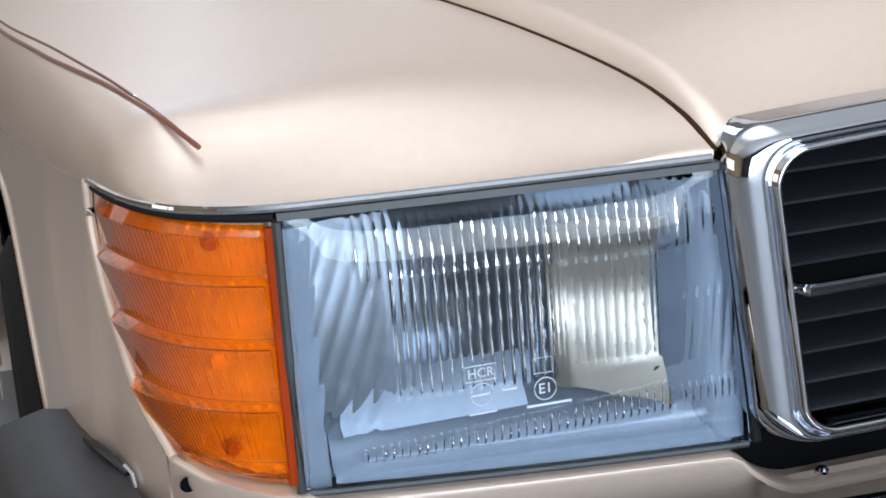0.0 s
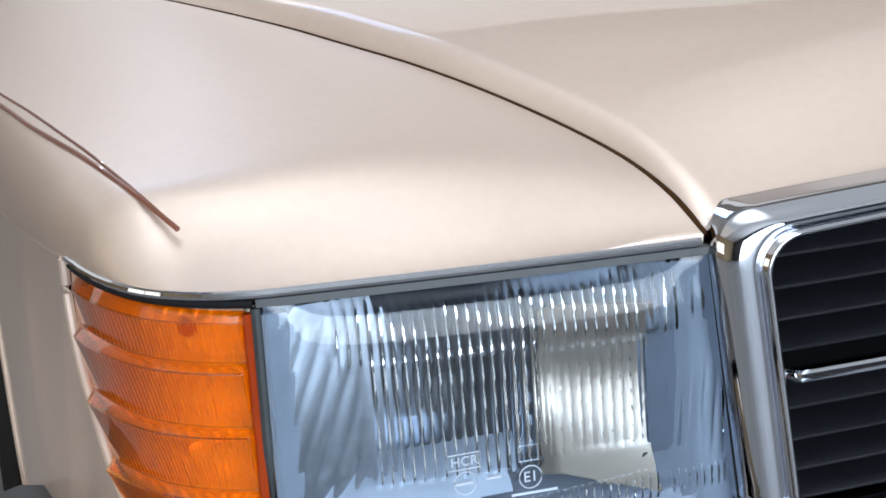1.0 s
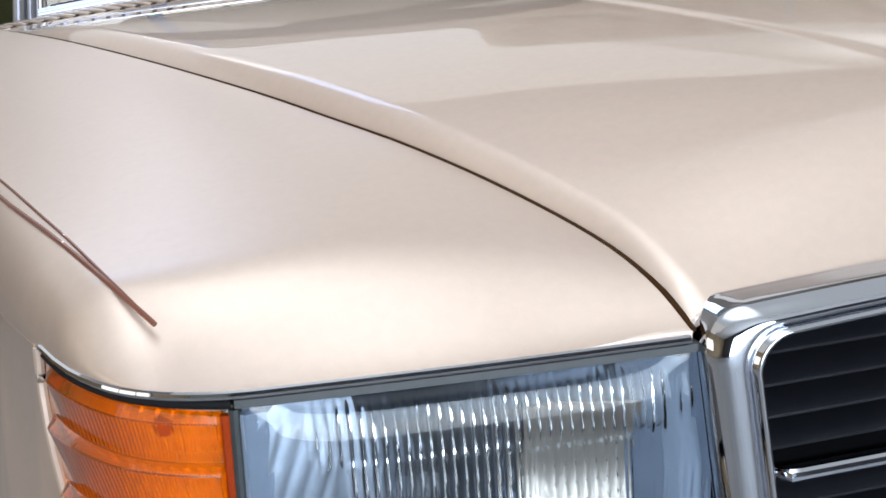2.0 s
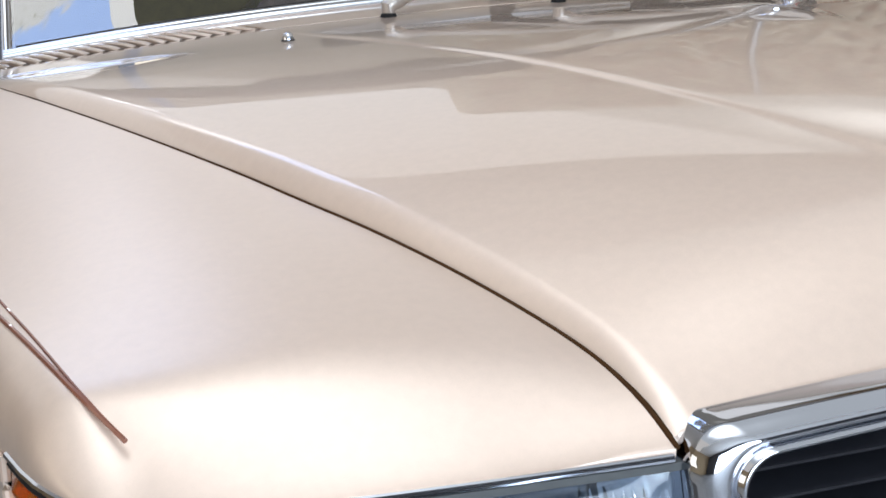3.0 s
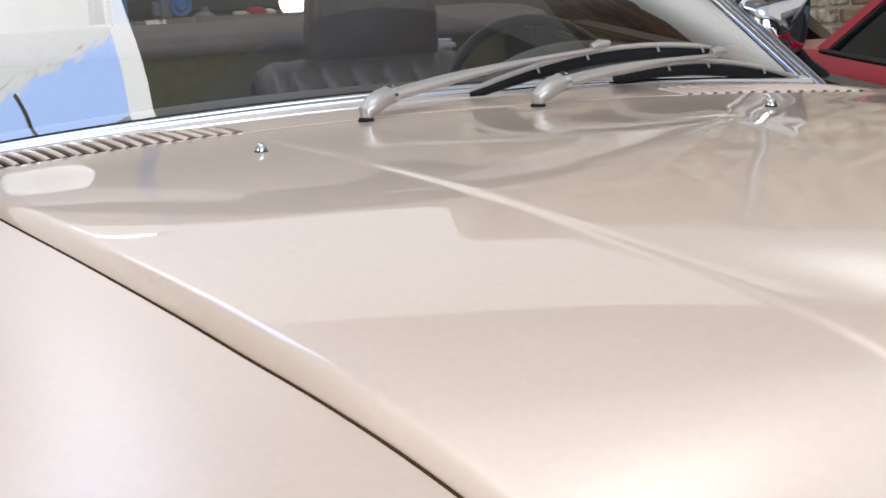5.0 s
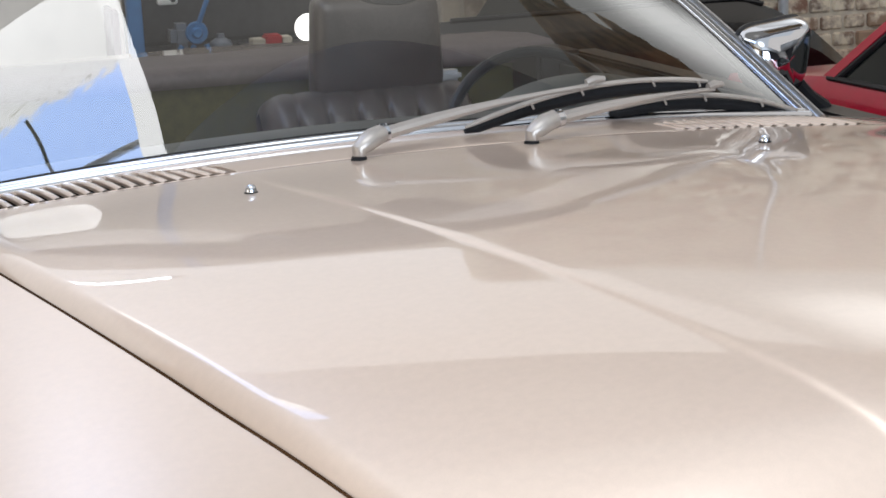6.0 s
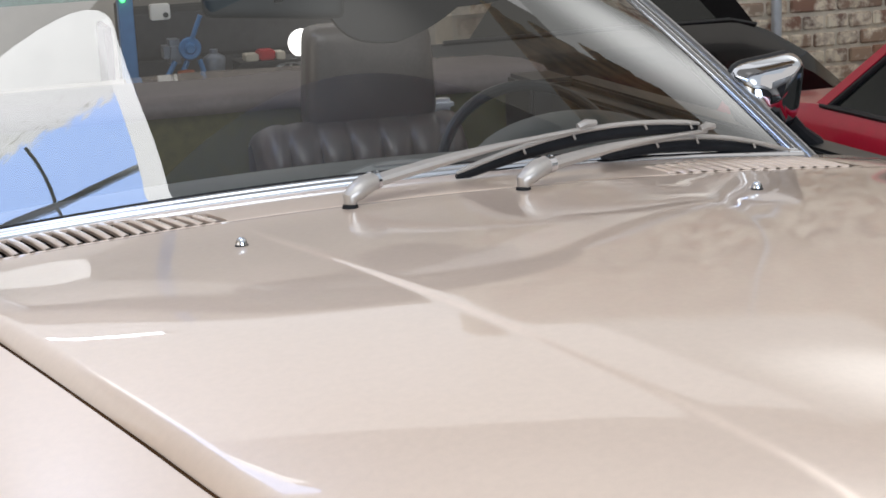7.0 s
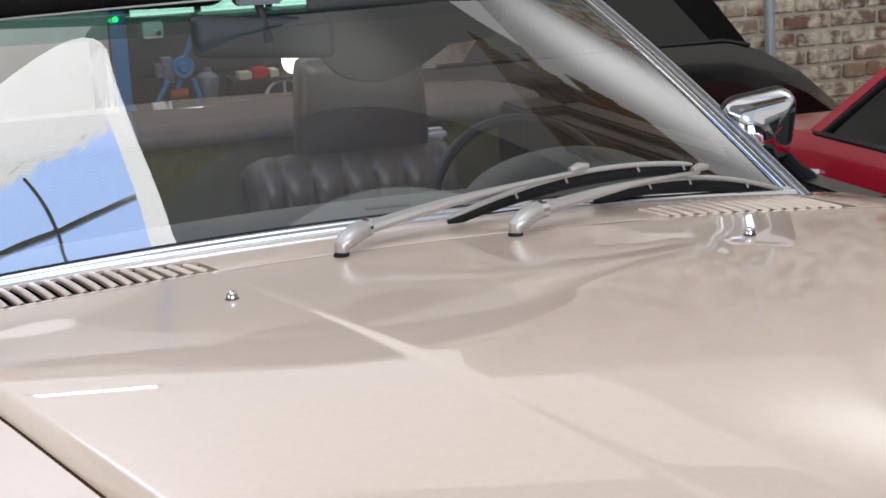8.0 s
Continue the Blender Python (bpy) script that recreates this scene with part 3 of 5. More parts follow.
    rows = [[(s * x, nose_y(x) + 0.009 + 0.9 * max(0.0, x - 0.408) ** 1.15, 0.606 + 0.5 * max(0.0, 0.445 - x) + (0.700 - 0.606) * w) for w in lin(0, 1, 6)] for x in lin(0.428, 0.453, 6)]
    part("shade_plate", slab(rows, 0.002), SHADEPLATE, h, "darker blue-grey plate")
    for q in ((0.39, 0.736, 0.121, 0.130, 0.548, 0.766), (0.39, 0.736, 0.048, 0.12, 0.766, 0.771), (0.718, 0.738, 0.050, 0.12, 0.553, 0.759)):
        part("housing_wall", cube(s * q[0], s * q[1], *q[2:]), HOUSING, h, "grey lamp housing")
    rows = [[(s * x, nose_y(x) + 0.008, 0.552 - 0.012 * (0.738 - x) / 0.34), (s * x, 0.12, 0.549)] for x in lin(0.39, 0.736, 24)]
    part("housing_wall", slab(rows, 0.003), HOUSING, h, "grey lamp housing")
    part("bulb_cap", lathe([(0.0, -0.012), (0.010, -0.011), (0.016, -0.006), (0.018, 0.002), (0.018, 0.03)], 20, at=(s * 0.618, 0.072, 0.672), axis="y"), DARKSTEEL, h, "dark bulb cap")
    part("screw", lathe([(0.0, 0.0), (0.004, 0.0), (0.005, 0.003), (0.005, 0.02)], 12, at=(s * 0.458, 0.016, 0.612), axis="y"), BLACK, h, "dark adjusting screw")
    # rubber gasket round the lens
    g = [(x, nose_y(x) - 0.0035, 0.7705) for x in lin(0.405, 0.742, 20)]
    part("gasket_top", slab([[(s * p[0], p[1] + dy, p[2] + dz) for dy, dz in ((0.005, -0.0025), (0.0005, -0.0018), (0.001, 0.0040), (0.006, 0.0055))] for p in g], 0.002), GASKET, h, "grey rubber gasket")
    part("gasket_side", tube([(s * x, nose_y(x) - 0.001, z) for x, z in ((0.7425, 0.768), (0.7435, 0.66), (0.7435, 0.556))], 0.0040, 8), GASKET, h)
    part("gasket_bottom", tube([(s * x, nose_y(x) + 0.001, lens_z(x, 0) - 0.002) for x in lin(0.388, 0.742, 16)], 0.0030, 8), GASKET, h)
    part("gasket_inner", tube([(s * (lens_right(b) - 0.004), nose_y(0.4) - 0.001, lens_z(0.4, b)) for b in lin(0.0, 1, 10)], 0.0045, 8), RUBBER, h)
    return h


def raised_text(text, size, at, s):
    data = bpy.data.curves.new("mark", "FONT")
    data.body, data.size, data.extrude, data.align_x, data.align_y = text, size, 0.0004, "CENTER", "CENTER"
    ob = new("mark", data)
    me = bpy.data.meshes.new_from_object(ob)
    bpy.data.objects.remove(ob)
    bm = bmesh.new()
    bm.from_mesh(me)
    bm.transform(Matrix.Translation(at) @ pose(0, 0, 0, 90, 0, 0))
    return bm


for s in (-1, 1):
    h = headlight(s, s < 0)
    if s < 0:
        y = 0.0065
        part("moulded_mark", raised_text("HCR", 0.0105, (-0.606, y, 0.6385), s), MARK, h, "raised moulded letters HCR")
        part("moulded_mark", raised_text("E1", 0.0115, (-0.5565, y - 0.003, 0.6185), s), MARK, h, "raised moulded letters E1")
        for x, z in ((-0.606, 0.6215), (-0.5565, 0.6185)):
            part("moulded_ring", loop_tube([(x + 0.0088 * math.cos(a), y + (0 if x < -0.58 else -0.003), z + 0.0088 * math.sin(a)) for a in lin(0, 2 * math.pi, 25)[:-1]], 0.0005, 5), MARK, h)
        for x, z in ((-0.606, 0.6385), (-0.5565, 0.6365)):
            w, t = (0.0125, 0.006) if x < -0.58 else (0.0075, 0.006)
            part("moulded_frame", loop_tube([(x - w, y, z - t), (x + w, y, z - t), (x + w, y, z + t), (x - w, y, z + t)], 0.0005, 4), MARK, h)
        for x0, x1, z in ((-0.614, -0.600, 0.6215), (-0.617, -0.595, 0.607), (-0.571, -0.535, 0.605), (-0.590, -0.578, 0.622)):
            part("moulded_bar", cube(x0, x1, y - 0.0005, y + 0.001, z - 0.0009, z + 0.0009), MARK, h)


# turn signal
def signal_rows(push, flutes):
    levels = []
    for k in range(-1, 4):
        for f in (0.0, 0.04, 0.12, 0.25, 0.40, 0.55, 0.70, 0.82, 0.86, 0.885, 0.92, 0.96, 0.985):
            levels.append((k + f, f))
    levels = [(0.722 - 0.049 * kf, f) for kf, f in levels if 0.5625 < 0.722 - 0.049 * kf < 0.7650]
    levels = [(0.7655, 0.3)] + levels + [(0.562, 0.5)]
    rows = []
    for j, (z0, f) in enumerate(levels[::-1]):
        b = (z0 - 0.562) / 0.2035
        row = []
        for i in range(241):
            a = i / 240
            z1 = 0.583 + (0.772 - 0.583) * b
            xe = curve_at(LAMP_EDGE, z1)[0] - 0.002
            x = 0.7495 + (xe - 0.7495) * a
            zb, zt = 0.562 + 0.021 * a ** 1.5, 0.7655 + 0.007 * a
            z = max(zb, min(zt, z0 + 0.002 * a)) if 0 < j < len(levels) - 1 else (zb if j == 0 else zt)
            step = 0.0110 * (1 - f) ** 1.4 if f < 0.88 else 0.0110 * ((f - 0.88) / 0.12) ** 0.8
            rim = max(0.0, min(1, min(a, 1 - a) / 0.04, (z - zb) / 0.009, (zt - z) / 0.007))
            dn = Vector((nose_y(x + 0.004) - nose_y(x - 0.004), -0.008, 0)).normalized()
            off = push + step * rim - 0.001
            if flutes:
                off -= 0.0004 * abs(math.sin(math.pi * a * 44)) * rim
            row.append((x + dn.x * off, nose_y(min(x, 0.858)) + dn.y * off, z))
        rows.append(row)
    return rows


def turn_signal(s):
    t = new("turn_signal")
    t.parent = car
    o, n = signal_rows(0.0, False), signal_rows(-0.0025, True)
    bm = sheet(mirror_x(o, s))
    sheet(mirror_x(n, s), bm)
    for a, b in ((o[0], n[0]), (o[-1], n[-1]), ([r[0] for r in o], [r[0] for r in n]), ([r[-1] for r in o], [r[-1] for r in n])):
        sheet(mirror_x([a, b], s), bm)
    bmesh.ops.remove_doubles(bm, verts=bm.verts, dist=1e-6)
    lens = part("lens", bm, AMBER, t, "ribbed amber plastic lens", 40)
    lens.visible_shadow = False
    back = [[(x - 0.008, y + 0.015 + 0.009 * math.sin(z * 128 + 1.0) + 0.16 * abs(x - 0.785) + 0.0030 * math.sin(z * 900) * math.sin(x * 700), z) for x, y, z in r[::2]] for r in n]
    part("reflector", sheet(mirror_x(back, s)), AMBER_BACK, t, "bright reflector behind the amber lens")
    for x, z in ((0.790, 0.752), (0.852, 0.756), (0.790, 0.590)):
        y = nose_y(x)
        part("screw", lathe([(0.0, -0.002), (0.005, -0.002), (0.0062, 0.001), (0.0062, 0.012)], 12, at=(s * (x - 0.003), y + 0.004, z), axis="y"), REDSCREW, t, "small red screw head")
    part("lens_edge", tube([(s * 0.7485, nose_y(0.748) - 0.001, z) for z in lin(0.563, 0.7645, 8)], 0.0038, 8), AMBER_EDGE, t, "dark red lens edge")
    part("gasket", tube([(s * x, nose_y(x) - 0.0005, 0.7715 + 0.004 * (x - 0.745) / 0.11) for x in lin(0.744, 0.855, 24)], 0.0036, 8), RUBBER, t, "black rubber gasket")
    part("bulb", lathe([(0.0, -0.022), (0.006, -0.020), (0.009, -0.01), (0.007, 0.01)], 12, at=(s * 0.79, nose_y(0.79) + 0.026, 0.66), axis="y"), BULB, t)


for s in (-1, 1):
    turn_signal(s)

# grille
g = new("grille")
g.parent = car


def grille_ring(dx, dz, y, r):
    """Half outline of the opening grown by dx and dz, corner radius r, from the top centre to the bottom centre."""
    xt, zt, xb, zb = 0.369 + dx, 0.779 + dz, 0.350 + dx, 0.556 - min(dz, 0.012)
    pts = [(x, y, zt + 0.010 * (1 - (x / (xt - r)) ** 2)) for x in lin(0, xt - r, 30)]
    pts += [(xt - r + r * math.sin(a), y, zt - r + r * math.cos(a)) for a in lin(0.05, math.pi / 2, 26)]
    pts += [(xt + (xb - xt) * k, y, zt - r + (zb + r - zt + r) * k) for k in lin(0.015, 0.985, 40)]
    pts += [(xb - r + r * math.cos(a), y, zb + r - r * math.sin(a)) for a in lin(0.0, math.pi / 2 - 0.05, 20)]
    pts += [(x, y, zb) for x in lin(xb - r, 0, 10)]
    return pts


def full(half):
    return half + [(-p[0], p[1], p[2]) for p in half[-2:0:-1]]


PROFILE = ((0.036, 0.016, 0.040, 0.024), (0.0385, 0.0235, 0.027, 0.030), (0.0395, 0.0242, 0.020, 0.033), (0.0393, 0.0240, 0.008, 0.035), (0.0383, 0.0232, -0.006, 0.036),
           (0.0355, 0.0212, -0.0120, 0.036), (0.0310, 0.0180, -0.0172, 0.035), (0.0245, 0.0146, -0.0212, 0.033), (0.0175, 0.0112, -0.0232, 0.031), (0.0120, 0.0083, -0.0228, 0.030), (0.0100, 0.0070, -0.0200, 0.030),
           (0.0082, 0.0062, -0.0245, 0.030), (0.0055, 0.0045, -0.0290, 0.029), (0.0028, 0.0024, -0.0290, 0.028), (0.0008, 0.0008, -0.0255, 0.027), (0.0, 0.0, -0.014, 0.026), (-0.001, -0.001, 0.03, 0.026))
rings = [full(grille_ring(*curve_at([(i, *k) for i, k in enumerate(PROFILE)], t))) for t in lin(0, len(PROFILE) - 1, 64)]
part("surround", sheet(rings, None, True), CHROME, g, "polished chrome grille shell", 60)
for z in (0.768, 0.743, 0.718, 0.693, 0.646, 0.620, 0.595, 0.571):
    rows = [[(x, y, z + dz) for x in lin(-0.366, 0.366, 3)] for y, dz in ((-0.002, -0.0085), (-0.007, -0.0075), (-0.008, -0.005), (-0.005, -0.003), (0.035, 0.006), (0.036, 0.002), (0.0, -0.0095), (-0.002, -0.0085))]
    part("slat", sheet(rows), SLAT, g)
part("crossbar", tube([(-0.371, 0.004, 0.672), (-0.362, 0.002, 0.672), (-0.350, -0.014, 0.669), (-0.344, -0.0185, 0.668), (-0.335, -0.019, 0.668), (0.335, -0.019, 0.668), (0.344, -0.0185, 0.668), (0.350, -0.014, 0.669), (0.371, 0.004, 0.672)],
                      [0.004, 0.004, 0.0045, 0.0058, 0.0052, 0.0052, 0.0058, 0.0045, 0.004], 10), CHROME, g, "chrome crossbar")
for s in (-1, 1):
    part("crossbar_end", lathe([(0.0, -0.009), (0.004, -0.0085), (0.0065, -0.005), (0.007, 0.004)], 14, at=(s * 0.3655, -0.012, 0.672), axis="y"), CHROME, g, "chrome crossbar end")
    part("bracket", cube(s * 0.355, s * 0.361, 0.0, 0.006, 0.628, 0.634, 0.001), CHROME, g)
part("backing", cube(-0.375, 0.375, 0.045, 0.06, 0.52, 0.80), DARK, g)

# panel under the lamps with a dark recess below the grille
rows = []
for x in lin(-0.832, 0.832, 161):
    a = abs(x)
    if a > 0.738:
        zt = 0.556 + 0.021 * ((a - 0.738) / 0.094) ** 1.5
    elif a > 0.40:
        zt = lens_z(a, 0) - 0.0065
    elif a > 0.335:
        zt = 0.499 + 0.0385 * ((a - 0.335) / 0.065) ** 2
    else:
        zt = 0.499
    y = nose_y(a) + (0.0 if a > 0.335 else -0.0)
    rows.append([(x, y + 0.035, zt - 0.001), (x, y + 0.001, zt), (x, y - 0.004, zt - 0.003), (x, y - 0.0045, zt - 0.008), (x, y + 0.012, 0.50), (x, y + 0.035, 0.45), (x, y + 0.07, 0.37)])
val = part("valance", slab(rows, 0.0015), PAINT, car, "champagne panel below the lamps", 50)
for s in (-1, 1):
    part("bolt_hole", lathe([(0.0, 0.003), (0.0055, 0.002), (0.0065, 0.0)], 16, at=(s * 0.822, nose_y(0.822) - 0.0070, 0.557), axis="y"), DARK, val, "dark round hole")
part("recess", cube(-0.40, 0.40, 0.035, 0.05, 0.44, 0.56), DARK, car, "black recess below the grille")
part("bolt", lathe([(0.0, 0.006), (0.004, 0.0055), (0.006, 0.003), (0.006, 0.0)], 12, at=(-0.318, 0.012, 0.4995)), CHROME, car)

# bumper with rubber ends
bump = new("bumper")
bump.parent = car


def bumper_rows(prof, grow):
    out = []
    for x in lin(0, 0.78, 24):
        out.append((x, -0.135 + 0.10 * (x / 0.78) ** 2.2 - grow, 0.0, (0.0, -1.0)))
    for k in lin(0.1, 1, 12):
        t = k * math.pi / 2
        out.append((0.78 + (0.155 + grow) * math.sin(t) ** 0.9, -0.035 - grow + (0.36 + grow) * (1 - math.cos(t)), 0.030 * k, (math.sin(t), -math.cos(t))))
    path = [(-x, y, dz, (-n[0], n[1])) for x, y, dz, n in out[:0:-1]] + out
    return [[(x + n[0] * o, y + n[1] * o, z + dz) for o, z in prof] for x, y, dz, n in path]


part("bar", slab(bumper_rows(((-0.05, 0.515), (-0.012, 0.518), (0.0, 0.512), (0.004, 0.49), (0.004, 0.43), (-0.01, 0.41), (-0.05, 0.41)), 0.0), 0.002), CHROME, bump, "chrome bumper bar", 50)
rr = bumper_rows(((-0.072, 0.521), (-0.03, 0.529), (0.008, 0.520), (0.022, 0.50), (0.026, 0.46), (0.016, 0.42), (-0.01, 0.41)), 0.010)
part("rubber_strip", slab(bumper_rows(((0.0, 0.50), (0.014, 0.495), (0.018, 0.475), (0.014, 0.452), (0.0, 0.447)), 0.004), 0.002), RUBBER, bump)
for s in (-1, 1):
    clip = [(s * 0.8865, 0.238, 0.556), (s * 0.880, 0.222, 0.5545), (s * 0.868, 0.196, 0.548), (s * 0.860, 0.180, 0.541)]
    part("bumper_clip", tube(clip, [0.003, 0.0045, 0.004, 0.003], 8), BLACK, bump, "black plastic clip beside the fender")
    part("clip_wire", tube([(s * 0.8615, 0.184, 0.5475), (s * 0.857, 0.174, 0.543), (s * 0.856, 0.170, 0.532)], 0.0016, 6), STEEL, bump, "thin bright wire loop")
n = len(rr)
part("rubber_end", slab(rr[:15], 0.003), BUMPERRUBBER, bump, "dark grey rubber bumper end", 60)
part("rubber_end", slab(rr[n - 15:], 0.003), BUMPERRUBBER, bump, "dark grey rubber bumper end", 60)

for s in (-1, 1):
    w = new("wheel")
    w.parent = car
    w.location = (s * 0.828, 0.72, 0.315)
    part("tyre", lathe([(0.20, -0.085), (0.28, -0.1), (0.305, -0.085), (0.315, -0.06), (0.317, 0.0), (0.315, 0.06), (0.305, 0.085), (0.28, 0.1), (0.20, 0.085)], 48, axis="x"), RUBBER, w, "black rubber tyre")
    part("rim", lathe([(0.205, -0.085), (0.21, 0.0), (0.205, 0.085 * s), (0.19, s * 0.08), (0.17, s * 0.05), (0.06, s * 0.06), (0.05, s * 0.075), (0.0, s * 0.078)], 32, axis="x"), SATIN, w, "silver alloy rim")


# cowl between hood and windscreen, with slatted air vents
def glass_y(x):
    return 1.575 + 0.11 * x * x


def glass_z(x):
    return 0.951 - 0.085 * x * x


def cowl_z(x, y):
    k = (y - SEAM_Y) / (glass_y(x) - SEAM_Y)
    return seam_z(x) + (glass_z(x) - 0.006 - seam_z(x)) * k + 0.003 * math.sin(math.pi * max(0, min(1, k)))


def vent_front(a):
    return SEAM_Y + 0.010


def vent_back(a):
    return max(SEAM_Y + 0.03, min(glass_y(a) - 0.036, 1.495 + 0.5 * (a - 0.37)))


cowl = new("cowl")
cowl.parent = car
rows = []
for x in lin(-0.84, 0.84, 85):
    a = abs(x)
    row = [(x, SEAM_Y + 0.003, cowl_z(x, SEAM_Y) - 0.03), (x, SEAM_Y + 0.003, cowl_z(x, SEAM_Y) - 0.001)]
    inside = a > 0.36 and (x < 0 or a < 0.71)
    for y in (SEAM_Y + 0.006, vent_front(max(a, 0.36)) - 0.001):
        row.append((x, y, cowl_z(x, y)))
    y0, y1 = (vent_front(a), vent_back(a)) if inside else (SEAM_Y + 0.013, SEAM_Y + 0.014)
    row.append((x, y0, cowl_z(x, y0) - (0.030 if inside else 0)))
    row.append((x, y1, cowl_z(x, y1) - (0.030 if inside else 0)))
    for y in lin(y1 + 0.001, glass_y(x) + 0.04, 7):
        row.append((x, y, cowl_z(x, y)))
    rows.append(row)
part("panel", sheet(rows), PAINT, cowl, "champagne cowl panel", 40)
for s in (-1, 1):
    # black tray under the slats, painted in place of the cavity's shade
    v = part("vent_tray", slab([[(s * a, y, cowl_z(a, y) - dz) for y, dz in ((vent_front(a) + 0.002, 0.006), (vent_front(a) + 0.004, 0.022), (vent_back(a) - 0.006, 0.022), (vent_back(a) - 0.003, 0.004))] for a in lin(0.365, 0.83 if s < 0 else 0.70, 20)], 0.001), DARK, cowl, "near-black tray painted as the shade inside the vent")
    for k in range(20 if s < 0 else 15):
        a = 0.374 + 0.0226 * k
        bm = bmesh.new()
        rows = []
        for q in lin(0, 1, 5):
            y = vent_front(a) - 0.002 + (vent_back(a) - vent_front(a) + 0.004) * q
            c = a - s * 0.024 * q
            rows.append([(s * (c + dx), y, cowl_z(c, y) + dz) for dx, dz in ((-0.0060, -0.006), (-0.0060, -0.001), (-0.0042, 0.0012), (0.0, 0.0024), (0.0042, 0.0012), (0.0060, -0.001), (0.0060, -0.006))])
        part("vent_slat", sheet(rows, bm), PAINT, cowl)

# windscreen
ws = new("windscreen")
ws.parent = car


def screen_point(u, v):
    """u from -1 to 1 across, v from 0 at the base to 1 at the header."""
    xb = (0.695 if u > 0 else 0.73) * u
    b = Vector((xb, glass_y(xb), glass_z(xb)))
    t = Vector(((0.60 if u > 0 else 0.635) * u, 2.10 + 0.35 * u * u, 1.27 - 0.02 * u * u))
    return b.lerp(t, v) + Vector((0, -0.35, 0.6)) * 0.015 * math.sin(math.pi * v)


pane = part("pane", sheet([[screen_point(u, v) for v in lin(0, 1.05, 21)] for u in lin(-1, 1, 121)]), PANE, ws, "clear windscreen glass", 80)
pane.visible_shadow = False
band = part("tint_band", sheet([[screen_point(u, v) + Vector((0, 0.004, -0.004)) for v in lin(0.88, 1.05, 6)] for u in lin(-0.98, 0.98, 31)]), TEAL, ws, "green shade band along the top of the glass", 80)
band.visible_shadow = False


def frame_strip(path, w, h, name, label, mat=CHROME):
    part(name, tube(path, w, 12, flat=h), mat, ws, label)


frame_strip([screen_point(u, 0) + Vector((0, -0.016, -0.002)) for u in lin(-1.0, 1.0, 61)], 0.011, 0.8, "base_moulding", "chrome windscreen base moulding")
frame_strip([screen_point(u, 0) + Vector((0, -0.001, 0.004)) for u in lin(-1.0, 1.0, 61)], 0.006, 0.8, "base_bead", "thin chrome bead below the glass")
frame_strip([screen_point(u, 0.0) + Vector((0, 0.016, 0.001)) for u in lin(-0.97, 0.97, 41)], 0.012, 0.7, "glass_seal", "black rubber glass seal", RUBBER)
for s in (-1, 1):
    frame_strip([screen_point(s, v) + Vector((-s * 0.005, 0, 0.002)) for v in lin(-0.03, 1.0, 20)], 0.0085, 0.9, "pillar_bead", "chrome windscreen pillar bead")
    frame_strip([screen_point(s, v) + Vector((s * 0.011, 0.006, 0.0)) for v in lin(-0.03, 1.0, 20)], 0.0060, 0.9, "pillar_bead", "chrome windscreen pillar bead", BRUSHED)
    frame_strip([screen_point(s, v) + Vector((s * 0.028, 0.016, -0.002)) for v in lin(-0.03, 1.0, 20)], 0.0105, 0.9, "pillar_trim", "dull steel outer pillar trim", BRUSHED)
    frame_strip([screen_point(s, v) + Vector((s * 0.004, 0.018, -0.008)) for v in lin(-0.03, 1.0, 20)], 0.022, 0.8, "pillar_core", "dark pillar core", BLACK)
frame_strip([screen_point(u, 1.0) + Vector((0, 0.004, 0.016 * (1 - u * u))) for u in lin(-1, 1, 41)], 0.0022, 0.9, "header_bead", "dull silver windscreen header bead", SATIN)
frame_strip([screen_point(u, 1.04) + Vector((0, 0.010, 0.014 + 0.020 * (1 - u * u))) for u in lin(-1.0, 1.0, 41)], 0.030, 0.9, "header_rail", "black padded windscreen header", CANVAS)

# washer nozzles
for s in (-1, 1):
    nz = new("washer_nozzle")
    nz.parent = car
    nz.location = (s * 0.393 + 0.016, 1.236, hood_point(0.35 + 0.5 * (0.390 - 0.327) / 0.42, 1.236)[2])
    part("base", lathe([(0.0, 0.0025), (0.0088, 0.0025), (0.0098, 0.001), (0.0098, -0.004)], 16), BLACK, nz, "black rubber base")
    part("jet", lathe([(0.0, 0.0125), (0.0035, 0.0120), (0.0065, 0.0095), (0.0078, 0.0055), (0.0082, 0.002)], 16), CHROME, nz, "chrome jet")


